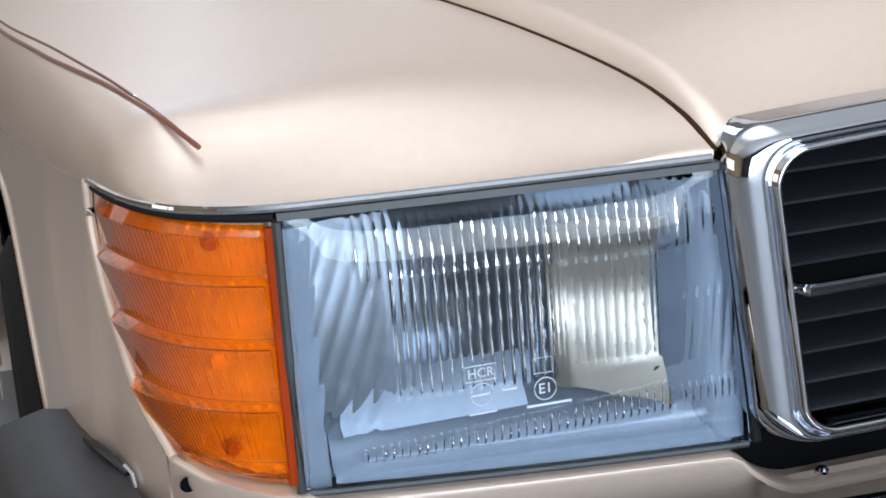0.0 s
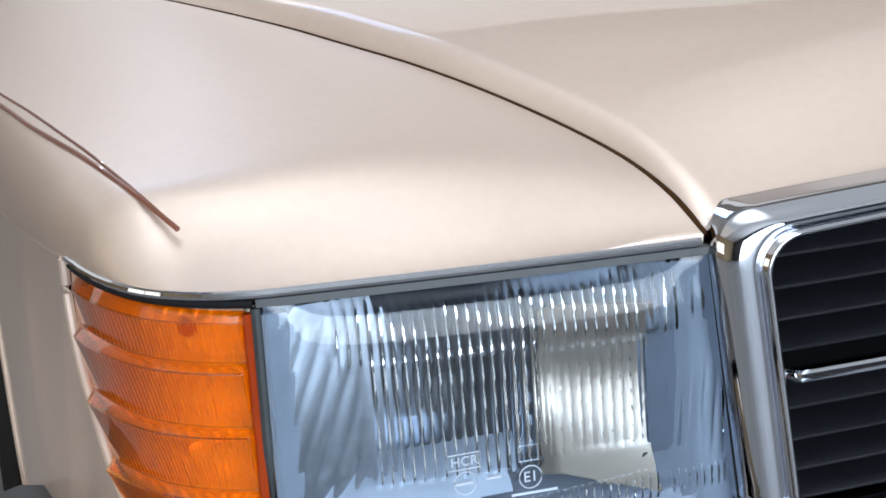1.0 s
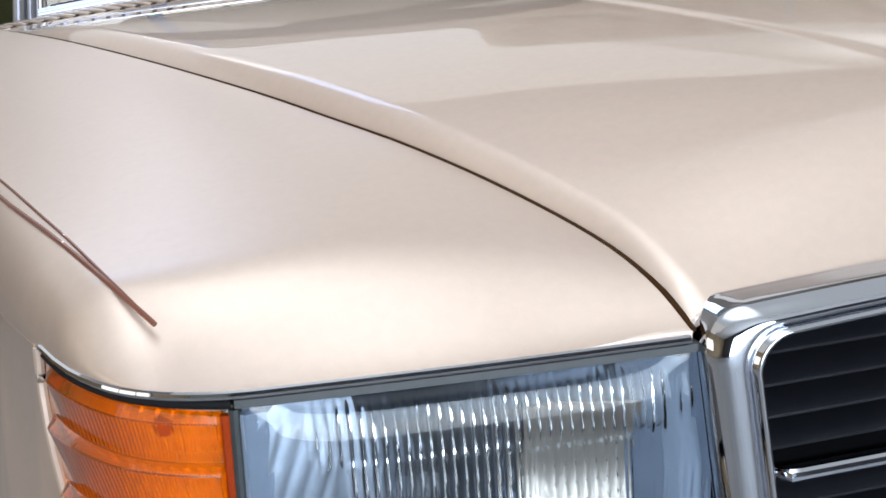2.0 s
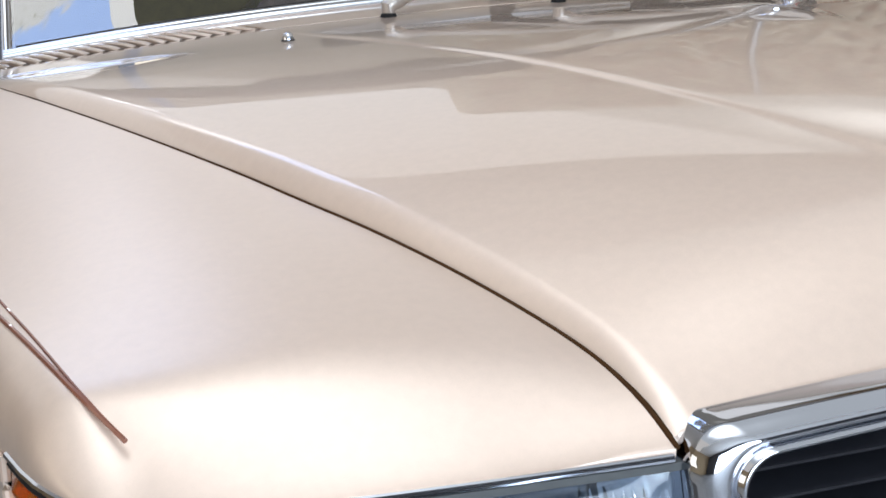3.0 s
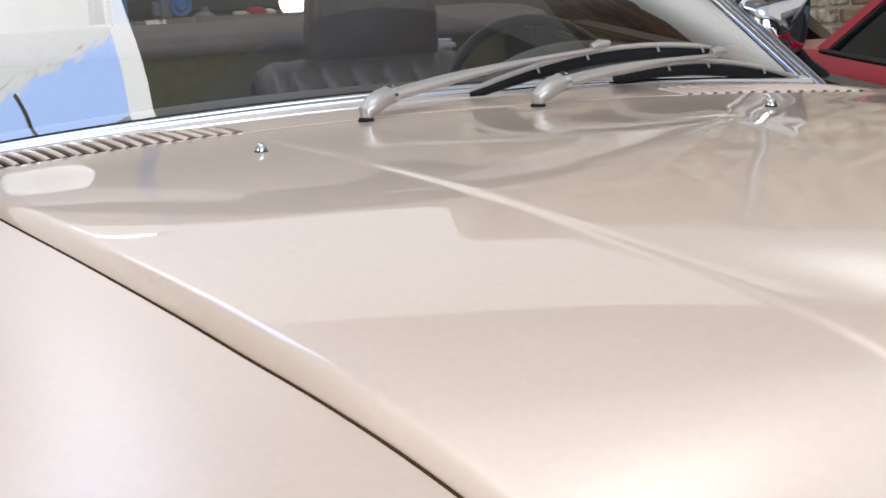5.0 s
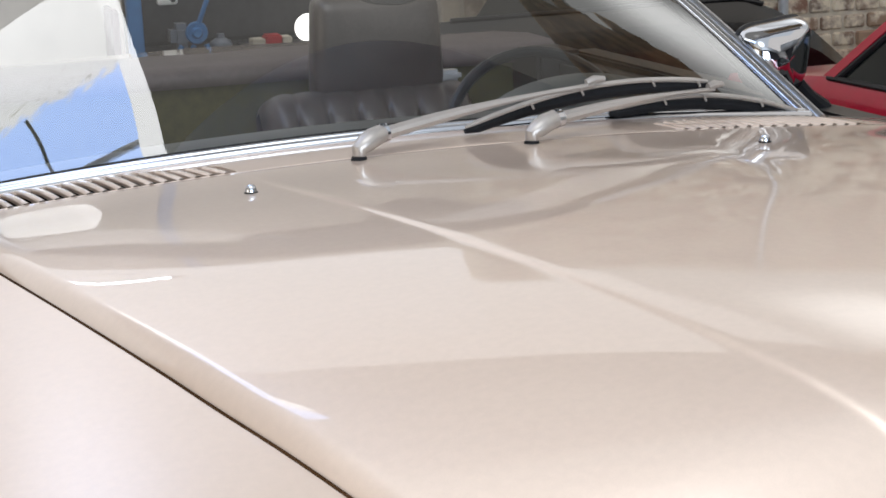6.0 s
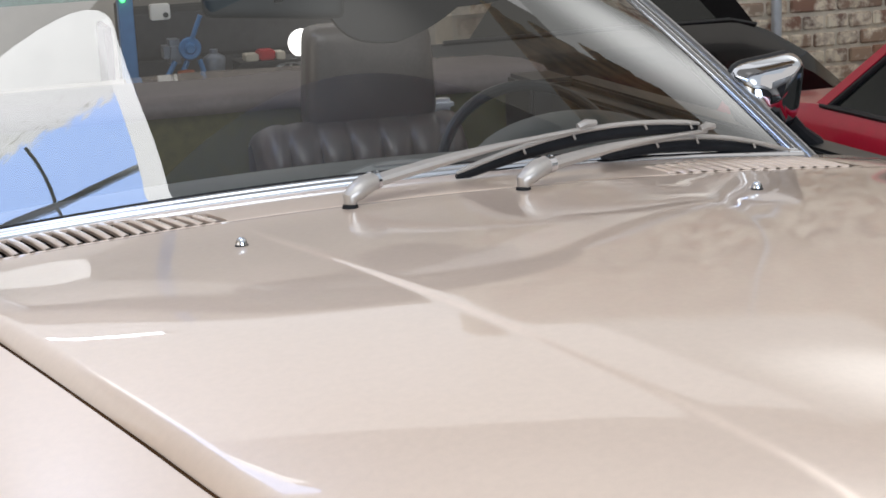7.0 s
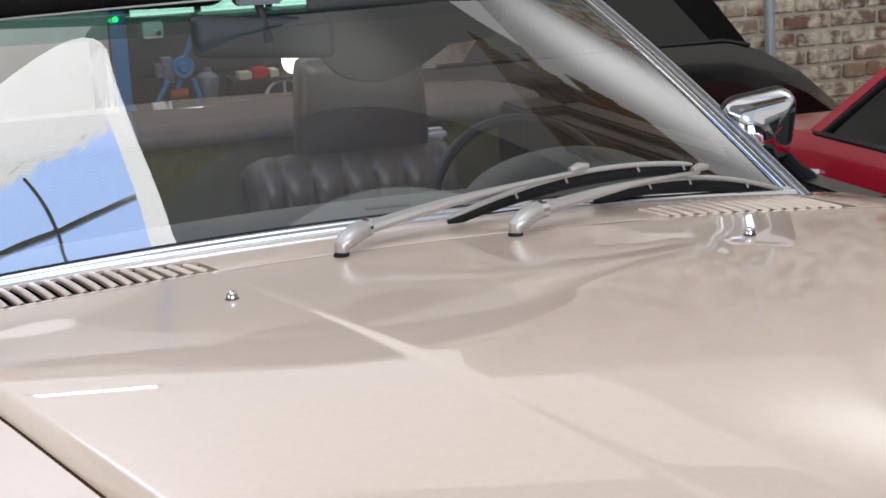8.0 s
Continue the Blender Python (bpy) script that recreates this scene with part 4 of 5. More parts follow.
# wipers
def wiper(pivot, knee, clip, b0, b1):
    w = new("wiper")
    w.parent = car
    P, K, T, A, B = (Vector(p) for p in (pivot, knee, clip, b0, b1))
    up = Vector((0, -0.25, 0.97))
    part("pivot_collar", lathe([(0.0, 0.003), (0.011, 0.002), (0.0128, -0.003), (0.0135, -0.014)], 18, at=P), RUBBER, w, "black rubber collar")
    body = [P + Vector((0, 0, 0.002)), P + Vector((0.001, 0.001, 0.012)), P.lerp(K, 0.25) + up * 0.013, P.lerp(K, 0.6) + up * 0.010, K + up * 0.002]
    part("pivot_cap", tube(body, [0.0100, 0.0135, 0.0168, 0.0175, 0.0160], 18, flat=0.85), SATIN, w, "silver wiper pivot cap")
    d = (T - K).normalized()
    part("collar_ring", tube([K + up * 0.001 - d * 0.006, K + up * 0.001 + d * 0.007], [0.0180, 0.0176], 14, flat=0.85), CHROME, w, "bright collar on the wiper arm")
    part("screw", lathe([(0.0, 0.002), (0.004, 0.001), (0.0045, -0.003)], 10, at=K + up * 0.0165), BLACK, w, "dark screw head")
    arm = [K.lerp(T, k) + up * (0.007 * math.sin(math.pi * k)) for k in lin(0, 1, 9)]
    part("arm", tube(arm, [0.0140, 0.0138, 0.0130, 0.0112, 0.0088, 0.0068, 0.0056, 0.0052, 0.0055], 10, flat=0.7), SATIN, w, "tapered silver wiper arm")
    n = 21
    bow = [A.lerp(B, k) + up * (0.030 * math.sin(math.pi * k) ** 0.9) for k in lin(0, 1, n)]
    part("blade_holder", tube(bow, [0.003] + [0.0055] * (n - 2) + [0.0035], 8, flat=0.8), SATIN, w, "silver blade holder")
    part("rubber_blade", tube([p - up * (0.008 + 0.008 * math.sin(math.pi * i / (n - 1))) + Vector((0, 0.004, 0)) for i, p in enumerate(bow)], [0.003] + [0.0085] * (n - 2) + [0.004], 8, flat=1.2), RUBBER, w, "black rubber blade")
    for k in (0.25, 0.45, 0.75, 0.98):
        p = bow[int(k * (n - 1))]
        part("claw", tube([p + Vector((0, -0.0075, 0.0)), p + Vector((0.004, -0.0082, -0.010))], 0.0020, 6), SATIN, w)
    part("clip", tube([T - d * 0.014 + up * 0.006, T + up * 0.009, T + d * 0.020 + up * 0.006], [0.006, 0.0075, 0.005], 8), SATIN, w, "silver blade clip")


wiper((-0.178, 1.411, 0.944), (-0.132, 1.440, 0.972), (0.244, 1.508, 1.010), (0.018, 1.492, 0.962), (0.471, 1.558, 0.992))
wiper((0.097, 1.405, 0.944), (0.147, 1.429, 0.972), (0.482, 1.555, 0.978), (0.290, 1.548, 0.960), (0.686, 1.615, 0.912))

# cabin
dash = new("dashboard")
dash.parent = car
part("pad", slab([[(x, y, z - 0.07 * x * x) for y, z in ((1.60, 0.925), (1.66, 0.940), (1.80, 0.935), (1.93, 0.920), (1.99, 0.895), (2.02, 0.85), (2.0, 0.6))] for x in lin(-0.70, 0.70, 31)], 0.004), DASH, dash, "blue-grey padded dashboard")
rows = []
for y, k in ((1.86, 0.3), (1.90, 0.8), (1.96, 1.0), (2.03, 1.0), (2.04, 0.92)):
    rows.append([(0.42 + 0.21 * k * math.cos(a), y, 0.86 + 0.10 * k * math.sin(a)) for a in lin(0, math.pi, 21)])
part("instrument_hood", slab(rows, 0.004), DASH, dash, "rounded instrument hood")
part("vent_grille", cube(-0.05, 0.03, 1.74, 1.76, 0.935, 0.940, 0.002), BLACK, dash)
sw = new("steering_wheel")
sw.parent = car
sw.matrix_local = pose(0.44, 2.28, 0.79, 68, 0, 0)
part("rim", loop_tube([(0.205 * math.cos(a), 0.195 * math.sin(a), 0) for a in lin(0, 2 * math.pi, 49)[:-1]], 0.0122, 10), RIMLEATHER, sw, "dark leather rim")
part("hub", lathe([(0.0, 0.03), (0.06, 0.025), (0.075, 0.0), (0.08, -0.03)], 24), BLACK, sw)
for a in (0.2, math.pi - 0.2, -math.pi / 2):
    part("spoke", tube([(0.05 * math.cos(a), 0.05 * math.sin(a), 0.01), (0.2 * math.cos(a), 0.195 * math.sin(a), 0)], [0.022, 0.014], 8, flat=0.4), BLACK, sw)


def pleated(x0, x1, z0, z1, y, thick, n, crown, taper=0.0):
    """A padded back with n upright pleats and a rounded top."""
    rows = []
    m = n * 10
    for i in range(m + 1):
        u = i / m
        x = x0 + (x1 - x0) * u
        p = abs(math.sin(math.pi * u * n)) ** 0.45
        e = min(1, min(u, 1 - u) / 0.12)
        ze = z1 - crown * (1 - math.sqrt(max(0, 1 - (1 - e) ** 2)))
        row = []
        for j in range(15):
            w = j / 14
            z = z0 + (ze - z0) * w
            t = max(0, (w - 0.72) / 0.28)
            row.append((x, y - 0.022 * p * (1 - t * t) - thick * 0.4 * math.sqrt(max(0, 1 - (1 - e) ** 2)) + thick * (0.55 * t * t), z - 0.006 * (1 - p) * t))
        row += [(x, y + thick * 0.9, ze - 0.02), (x, y + thick, z0)]
        rows.append(row)
    return sheet(rows)


def padded(x0, x1, z0, z1, y0, y1, r):
    bm = cube(x0, x1, y0, y1, z0, z1)
    bmesh.ops.bevel(bm, geom=bm.edges[:], offset=r, segments=4, profile=0.6, affect="EDGES")
    return bm


seat = new("seat")
seat.parent = car
part("backrest", pleated(-0.041, 0.484, 0.40, 0.855, 2.86, 0.12, 7, 0.045), LEATHER, seat, "pleated grey-brown leather backrest", 60)
hr = padded(0.092, 0.416, 0.825, 1.078, 2.875, 2.99, 0.045)
for v in hr.verts:
    k = (v.co.z - 0.825) / 0.253
    v.co.y -= 0.02 * math.sin(math.pi * k)
    v.co.x += 0.016 * (k - 0.3) * (1 if v.co.x < 0.254 else -0.6)
part("headrest", hr, LEATHER, seat, "smooth leather headrest", 50)
part("cushion", padded(-0.05, 0.46, 0.30, 0.44, 2.35, 2.9, 0.05), LEATHER, seat)
part("latch", cube(0.36, 0.49, 2.97, 3.02, 0.836, 0.866, 0.010), LATCH, seat, "bright chrome latch")
part("rear_cover", slab([[(x, y, z) for y, z in ((3.28, 0.835), (3.27, 0.85), (3.28, 0.875), (3.32, 0.888), (3.5, 0.890), (3.8, 0.87))] for x in lin(-0.86, 0.86, 13)], 0.004), SHELF, car, "grey-brown folded top cover", 60)
part("rear_bulkhead", cube(-0.74, 0.74, 3.30, 3.32, 0.35, 0.85), OLIVE, car, "dark olive carpeted bulkhead")
rm = new("rear_view_mirror")
rm.parent = car
hb = padded(-0.272, -0.008, 1.174, 1.252, 1.918, 1.962, 0.021)
for v in hb.verts:
    v.co.z -= 0.02 * (v.co.x + 0.14) / 0.13 * 0.5
    v.co.y += 0.13
part("housing", hb, MIRRORBACK, rm, "dark grey mirror housing", 50)
part("stalk", tube([(-0.135, 2.045, 1.205), (-0.138, 2.055, 1.24), (-0.142, 2.085, 1.275)], [0.009, 0.007, 0.009]), BLACK, rm)
part("mount", cube(-0.185, -0.10, 2.065, 2.115, 1.272, 1.292, 0.004), BLACK, rm)
rows = []
for u in lin(0, 1, 40):
    x = -0.048 + 0.42 * u
    lo = 1.112 + 0.085 * math.exp(-u / 0.07) + 0.055 * min(1.0, max(0.0, (u - 0.30) / 0.35)) ** 1.5 + 0.09 * max(0.0, (u - 0.85) / 0.15) ** 3
    rows.append([(x, 2.055 + 0.87 * x * x + 0.3 * (z - 1.12), z) for z in lin(lo, 1.275, 6)])
part("sun_visor", slab(rows, 0.014), VISOR, car, "dark padded sun visor folded down")
rows = []
for u in lin(0, 1, 30):
    x = -0.56 + 0.38 * u
    e = 0.014 * (max(0.0, 1 - u / 0.12) ** 2 + max(0.0, 1 - (1 - u) / 0.08) ** 2)
    rows.append([(x, 2.17 + 0.87 * x * x + 0.6 * (z - 1.27), z) for z in lin(1.268 - 0.03 * x * x + e, 1.305, 5)])
part("sun_visor", slab(rows, 0.014), VISOR, car, "dark padded sun visor folded up")

# doors, tail, floor of the tub
for s in (-1, 1):
    rows = [[(s * (0.905 + 0.035 * math.sin(min(1, (0.84 - z) * 3) * math.pi / 2) - 0.10 * max(0, z - 0.82)), y, z) for z in lin(0.86, 0.25, 12)] for y in lin(1.435, 3.15, 14)]
    d = part("door", slab(rows, 0.03), PAINT, car, "champagne door")
    part("door_cap", cube(s * 0.855, s * 0.925, 1.66, 3.15, 0.852, 0.872, 0.006), BLACK, d, "black door top cap")
    part("door_trim", cube(s * 0.80, s * 0.893, 1.66, 3.15, 0.3, 0.852, 0.008), VISOR, d)
rows = []
for y, zt, w in ((3.16, 0.86, 0.92), (3.5, 0.87, 0.92), (4.0, 0.85, 0.90), (4.25, 0.80, 0.86), (4.30, 0.70, 0.85), (4.30, 0.40, 0.84)):
    rows.append([(-w, y, 0.32), (-w - 0.02, y, 0.6), (-w + 0.02, y, zt - 0.03), (-w + 0.08, y, zt), (0, y, zt + 0.015), (w - 0.08, y, zt), (w - 0.02, y, zt - 0.03), (w + 0.02, y, 0.6), (w, y, 0.32)])
for s in (-1, 1):
    part("quarter_trim", cube(s * 0.74, s * 0.87, 3.10, 3.62, 0.40, 0.876, 0.01), BLACK, car, "dark quarter trim")
part("tail", slab(rows[1:], 0.004), PAINT, car, "champagne tail")
part("floor_pan", cube(-0.84, 0.84, 0.06, 4.2, 0.22, 0.27), BLACK, car)
part("engine_bay", cube(-0.60, 0.60, 0.12, 1.40, 0.27, 0.70), DARK, car, "dark engine bay")
for s in (-1, 1):
    w = new("wheel")
    w.parent = car
    w.location = (s * 0.81, 3.26, 0.315)
    part("tyre", lathe([(0.20, -0.085), (0.28, -0.1), (0.305, -0.085), (0.317, 0.0), (0.305, 0.085), (0.28, 0.1), (0.20, 0.085)], 40, axis="x"), RUBBER, w, "black rubber tyre")
    part("rim", lathe([(0.205, -0.085), (0.205, 0.085 * s), (0.17, s * 0.05), (0.05, s * 0.07), (0.0, s * 0.075)], 28, axis="x"), SATIN, w, "silver alloy rim")

# chrome door mirror on the driver's side
dm = new("door_mirror")
dm.parent = car


def mirror_outline(a):
    """The shell seen from the front: a leaning trapezoid with a cut lower inner side."""
    c, t = math.cos(a), math.sin(a)
    px, pz = math.copysign(abs(c) ** 0.42, c), math.copysign(abs(t) ** 0.42, t)
    return 0.079 * px + (0.010 * pz if px > 0 else -0.020 * min(0.0, pz)), 0.070 * pz + 0.010 * px - (0.026 * px if pz < 0 and px < 0 else 0.0)


rows = []
for y, size in [(1.812 + 0.024 * r * r + 0.046 * r ** 9, r) for r in (0.01, 0.15, 0.3, 0.45, 0.6, 0.7, 0.78, 0.85, 0.9, 0.94, 0.97, 0.99, 1.0)] + [(1.905, 1.0), (1.910, 0.965)]:
    rows.append([(0.768 + mirror_outline(a)[0] * size, y + 0.022 * math.cos(a) * size, 0.978 + mirror_outline(a)[1] * size) for a in lin(0, 2 * math.pi, 49)[:-1]])
part("shell", sheet(rows, None, True), CHROME, dm, "chrome mirror shell", 50)
part("glass", sheet([rows[-1], [(0.772, 1.905, 0.980)] * 48], None, True), SILVER, dm)
part("rim", loop_tube([(p[0], p[1] + 0.002, p[2]) for p in rows[-2]], 0.004, 6), BLACK, dm)
part("foot", tube([(0.815, 1.88, 0.925), (0.85, 1.89, 0.895), (0.888, 1.90, 0.865)], [0.020, 0.017, 0.022], 10), BLACK, dm, "black mirror foot")

# ---- room ----
def setting(name, bm, mat, label, category):
    return tagged(finish(name, bm, mat), label, category, kind="structure")


setting("floor", cube(-6, 8, -6, 9, -0.1, 0), CONCRETE, "grey concrete garage floor", "floor")
# unseen glowing ceiling panels, added to light the car, above one clear roof window
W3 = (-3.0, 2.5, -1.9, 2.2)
# its right side bows outwards and turns into a rounded rear corner
SIDE = [(-0.395 - 0.302 * (1 - math.exp((2.02 - y) / 0.8)) / 0.765, y) for y in lin(2.02, 3.18, 12)]
CORNER = [(-0.697 - 0.523 * (1 - math.cos(a)), 3.18 + 0.48 * math.sin(a) ** 1.3) for a in lin(0.15, math.pi / 2, 10)]
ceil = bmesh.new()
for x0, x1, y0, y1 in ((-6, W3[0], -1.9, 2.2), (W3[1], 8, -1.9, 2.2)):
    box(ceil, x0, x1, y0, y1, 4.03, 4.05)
setting("ceiling", ceil, CEILGLOW, "unseen glowing ceiling panels added to light the car", "ceiling")
setting("ceiling_front", cube(-6, 8, -6, -1.9, 4.0, 4.12), PLASTER, "pale painted ceiling near the open door", "ceiling")
setting("ceiling_left", cube(-6, -1.95, 2.2, 9, 4.0, 4.12), PLASTER, "shaded painted ceiling beside the roof window", "ceiling")
# unseen strip, added darker than its neighbours to dim the windscreen's lower reflection
setting("ceiling_strip", cube(-1.95, 2.72, 2.2, 2.76, 3.99, 4.12), STRIPPAINT, "unseen grey ceiling strip added for a darker windscreen reflection", "ceiling")
setting("ceiling_middle", cube(-1.95, 2.72, 2.76, 4.65, 4.0, 4.12), SOFTGLOW, "unseen dimly glowing ceiling panel added behind the grey strip", "ceiling")
setting("ceiling_rear", cube(-1.95, 2.72, 4.65, 9, 4.0, 4.12), REARGLOW, "unseen glowing ceiling panel added over the workshop bay", "ceiling")
# unseen boards, added to reflect brown in the windscreen and cover the panel
hatch = new("ceiling_boards")
tagged(hatch, "unseen brown boards added for the windscreen's brown reflection", "hatch", kind="structure")
for k in range(9):
    part("plank", cube(2.14 + 0.13 * k, 2.262 + 0.13 * k, 2.95 + 0.09 * (k * 5 % 4), 4.22 + 0.045 * k - 0.11 * (k % 3), 3.955, 3.985), TIMBER, hatch)



def low_roof_window():
    """A glazed light hung low under the ceiling, rounded at the back, with a white rim and steel bars."""
    w = tagged(new("window_1"), "white rimmed roof window with steel glazing bars hung under the ceiling", "window", kind="structure")
    part("rim", slab([[(x, y, 2.50), (x - 0.055, y - 0.004, 2.50)] for x, y in SIDE], 0.004), RIMGLOW, w, "white rim made to glow as if daylit")
    part("glazing_bar", tube([(-1.25, 2.74, 2.56), (-1.10, 2.66, 2.56), (-0.97, 2.575, 2.56), (-0.83, 2.475, 2.56), (-0.70, 2.405, 2.56), (-0.555, 2.335, 2.56)], 0.0125, 8), STEEL, w, "grey steel glazing bar")
    part("glazing_bar", tube([(-0.985, 2.86, 2.55), (-0.89, 2.62, 2.55), (-0.81, 2.42, 2.55), (-0.74, 2.22, 2.55)], 0.0042, 8), STEEL, w, "grey steel glazing bar")
    for x, y in ((-0.43, 1.99), (-0.74, 3.20), (-1.12, 1.99), (-1.22, 3.50)):
        part("hanger", tube([(x, y, 2.60), (x, y, 4.02)], 0.008, 6), STEEL, w, "thin steel hanger")


low_roof_window()
# unseen light panel, added over the nose for the fender's soft highlight
setting("front_glow_panel", cube(*W3, 4.03, 4.05), FRONTGLOW, "unseen glowing ceiling panel added above the car's nose", "window")
sky_bm = bmesh.new()
sky_bm.faces.new([sky_bm.verts.new((x, y, 2.60)) for x, y in [(-0.40, 1.97)] + SIDE + CORNER + [(-1.235, 3.45), (-1.13, 1.97)]])
setting("backdrop", sky_bm, SKY, "bright blue sky with white cloud above the roof window", "sky")
setting("roof_panel_1", cube(2.72, 8, 2.2, 9, 4.03, 4.05), SIDEGLOW, "unseen glowing ceiling panel added for the windscreen's pale reflection", "roof")


def wall_box(name, x0, x1, y0, y1, mat, label):
    return setting(name, cube(x0, x1, y0, y1, 0, 4), mat, label, "wall")


w3 = tagged(new("window_3"), "bright frosted window in the ochre wall", "window", kind="structure")
part("pane", cube(-6.12, -6.10, -2.0, 2.6, 0.9, 2.8), WINDOWPANE, w3, "frosted glass lit by daylight")
for y in (-1.97, -0.45, 1.05, 2.57):
    part("window_frame", cube(-6.10, -6.04, y - 0.03, y + 0.03, 0.9, 2.8), DARKSTEEL, w3)
for z in (0.92, 2.78):
    part("window_frame", cube(-6.10, -6.043, -1.94, 2.54, z - 0.02, z + 0.02), DARKSTEEL, w3)


def tube_lamp(x0, x1, y, z0, z1, tubes, label):
    lamp = thing("tube_lamp", label, "lamp")
    part("housing", slab([[(x, y + 0.03, z - 0.016), (x, y + 0.03, z + 0.020)] for x, z in ((x0 - 0.06, z0), (x1 + 0.06, z1))], 0.03), WHITE, lamp, "white sheet metal housing")
    for dz in tubes:
        part("tube", tube([(x0, y, z0 + dz), (x1, y, z1 + dz)], 0.011, 10), TUBELIGHT, lamp, "lit fluorescent tube")
        for x, z in ((x0 - 0.012, z0), (x1 + 0.012, z1)):
            part("socket", cube(x - 0.012, x + 0.012, y - 0.016, y + 0.032, z + dz - 0.018, z + dz + 0.018, 0.003), WHITE, lamp)


tube_lamp(-0.66, -0.14, 5.56, 2.70, 2.58, (0.0,), "lit fluorescent lamp on the painted wall above the opening")
wall_box("wall_back", -6, 8, 9, 9.2, WALLPAINT, "dim grey garage wall")
west = cube(-6.2, -6, -6, -2.0, 0, 4)
for a in ((2.6, 9, 0, 4), (-2.0, 2.6, 0, 0.9), (-2.0, 2.6, 2.8, 4)):
    box(west, -6.2, -6, *a)
setting("wall_west", west, WARMWALL, "ochre painted garage wall with a wide window", "wall")
# unseen lintel, added and made to glow so the hood reflects it brightly
setting("wall_lintel", cube(-6, 1.25, 5.62, 5.86, 2.5, 4), LINTELGLOW, "unseen glowing wall panel added above the wide opening to the workshop bay", "wall")
wall_box("wall_east", 8, 8.2, -6, 9, WALLPAINT, "grey garage wall")
sw_bm = bmesh.new()
for a in ((-6, -3.0, 0, 4), (2.6, 8, 0, 4), (-3.0, 2.6, 3.0, 4)):
    box(sw_bm, a[0], a[1], -6.2, -6, a[2], a[3])
setting("wall_south", sw_bm, DARKWALL, "garage wall with a wide open doorway", "wall")

# things seen behind the car
red = thing("red_car", "dark red coupe parked beside the roadster", "car")
prof = [(-0.9, 0.30), (-0.95, 0.55), (-0.7, 0.68), (0.5, 0.80), (2.84, 0.785), (3.35, 0.74), (3.5, 0.55), (3.45, 0.28)]
rows = []
for x, k in ((1.47, 0.0), (1.42, 0.6), (1.40, 0.9), (1.43, 1.0), (2.9, 1.0), (2.95, 0.9), (2.93, 0.6), (2.88, 0.0)):
    rows.append([(x, y, 0.24 + (z - 0.24) * (0.12 + 0.88 * k)) for y, z in prof])
part("body", slab(rows, 0.004), RED, red, "glossy dark red body", 40)
rows = []
for x, k in ((1.43, 0.0), (1.50, 0.5), (1.58, 1.0), (2.75, 1.0), (2.83, 0.5), (2.90, 0.0)):
    rows.append([(x, 0.55 + 0.65 * k, 0.79 + 0.36 * k), (x, 0.65 + 0.65 * k, 0.79 + 0.36 * k), (x, 2.765 - 0.45 * k, 0.79 + 0.36 * k), (x, 2.815 - 0.47 * k, 0.79 + 0.36 * k)])
part("side_window", slab([[(r[1][0] + 0.006, r[1][1], r[1][2]), (r[1][0] + 0.006, r[2][1], r[2][2])] for r in rows[:3]], 0.004), DARKGLASS, red, "dark side window")
part("pillar", slab([[r[2], r[3]] for r in rows[:3]], 0.012), RED, red, "dark red rear pillar")
part("window_seal", tube([(1.425, 0.6, 0.795), (1.425, 2.80, 0.79)], 0.008, 8), BLACK, red, "black window seal")
part("window_seal", tube([(1.427, 2.760, 0.79), (1.575, 2.31, 1.15)], 0.009, 8), BLACK, red, "black window seal")
part("roof", slab([[(x, y, 1.15 + 0.03 * math.sin(math.pi * (y - 1.2) / 1.2)) for y in lin(1.2, 2.38, 6)] for x in (1.575, 1.7, 2.6, 2.755)], 0.012), RED, red)
part("windscreen", slab([[(x, 1.19, 1.145), (x, 0.56, 0.80)] for x in (1.57, 2.76)], 0.004), DARKGLASS, red)
part("side_window", slab([[(r[1][0] - 0.006, r[1][1], r[1][2]), (r[1][0] - 0.006, r[2][1], r[2][2])] for r in rows[3:]], 0.004), DARKGLASS, red, "dark side window")
part("pillar", slab([[r[2], r[3]] for r in rows[3:]], 0.012), RED, red, "dark red rear pillar")
part("bumper", cube(1.46, 2.90, -0.99, -0.90, 0.36, 0.48, 0.02), BLACK, red)
part("door_seam", cube(1.396, 1.400, 1.18, 1.186, 0.32, 0.77), BLACK, red)
part("rear_glass", slab([[(x, 2.36, 1.145), (x, 2.84, 0.79)] for x in (1.56, 2.77)], 0.004), DARKGLASS, red)
part("handle", tube([(1.395, 2.735, 0.700), (1.39, 2.76, 0.698), (1.39, 2.80, 0.694), (1.395, 2.82, 0.692)], 0.010, 8, flat=0.6), WHITE, red, "pale door handle")
for y in (-0.35, 2.3):
    for x in (1.52, 2.83):
        part("wheel", lathe([(0.0, -0.09), (0.2, -0.09), (0.29, -0.09), (0.30, 0.0), (0.29, 0.09), (0.2, 0.09), (0.0, 0.09)], 28, at=(x, y, 0.30), axis="x"), RUBBER, red, "black rubber tyre")

blk = thing("black_car", "black convertible with canvas top parked along the brick wall", "car")
prof = [(0.78, 0.3), (0.76, 0.7), (0.82, 0.86), (1.65, 0.872), (1.93, 0.866), (2.05, 0.82), (2.2, 0.735), (2.38, 0.58), (2.5, 0.45), (2.48, 0.28)]
rows = []
for y, k in ((4.25, 0.0), (4.20, 0.6), (4.19, 0.85), (4.24, 1.0), (5.15, 1.0), (5.2, 0.85), (5.18, 0.0)):
    rows.append([(x, y, 0.24 + (z - 0.24) * (0.1 + 0.9 * k)) for x, z in prof])
part("body", slab(rows, 0.004), BLACKPAINT, blk, "glossy black body", 40)
rows = []
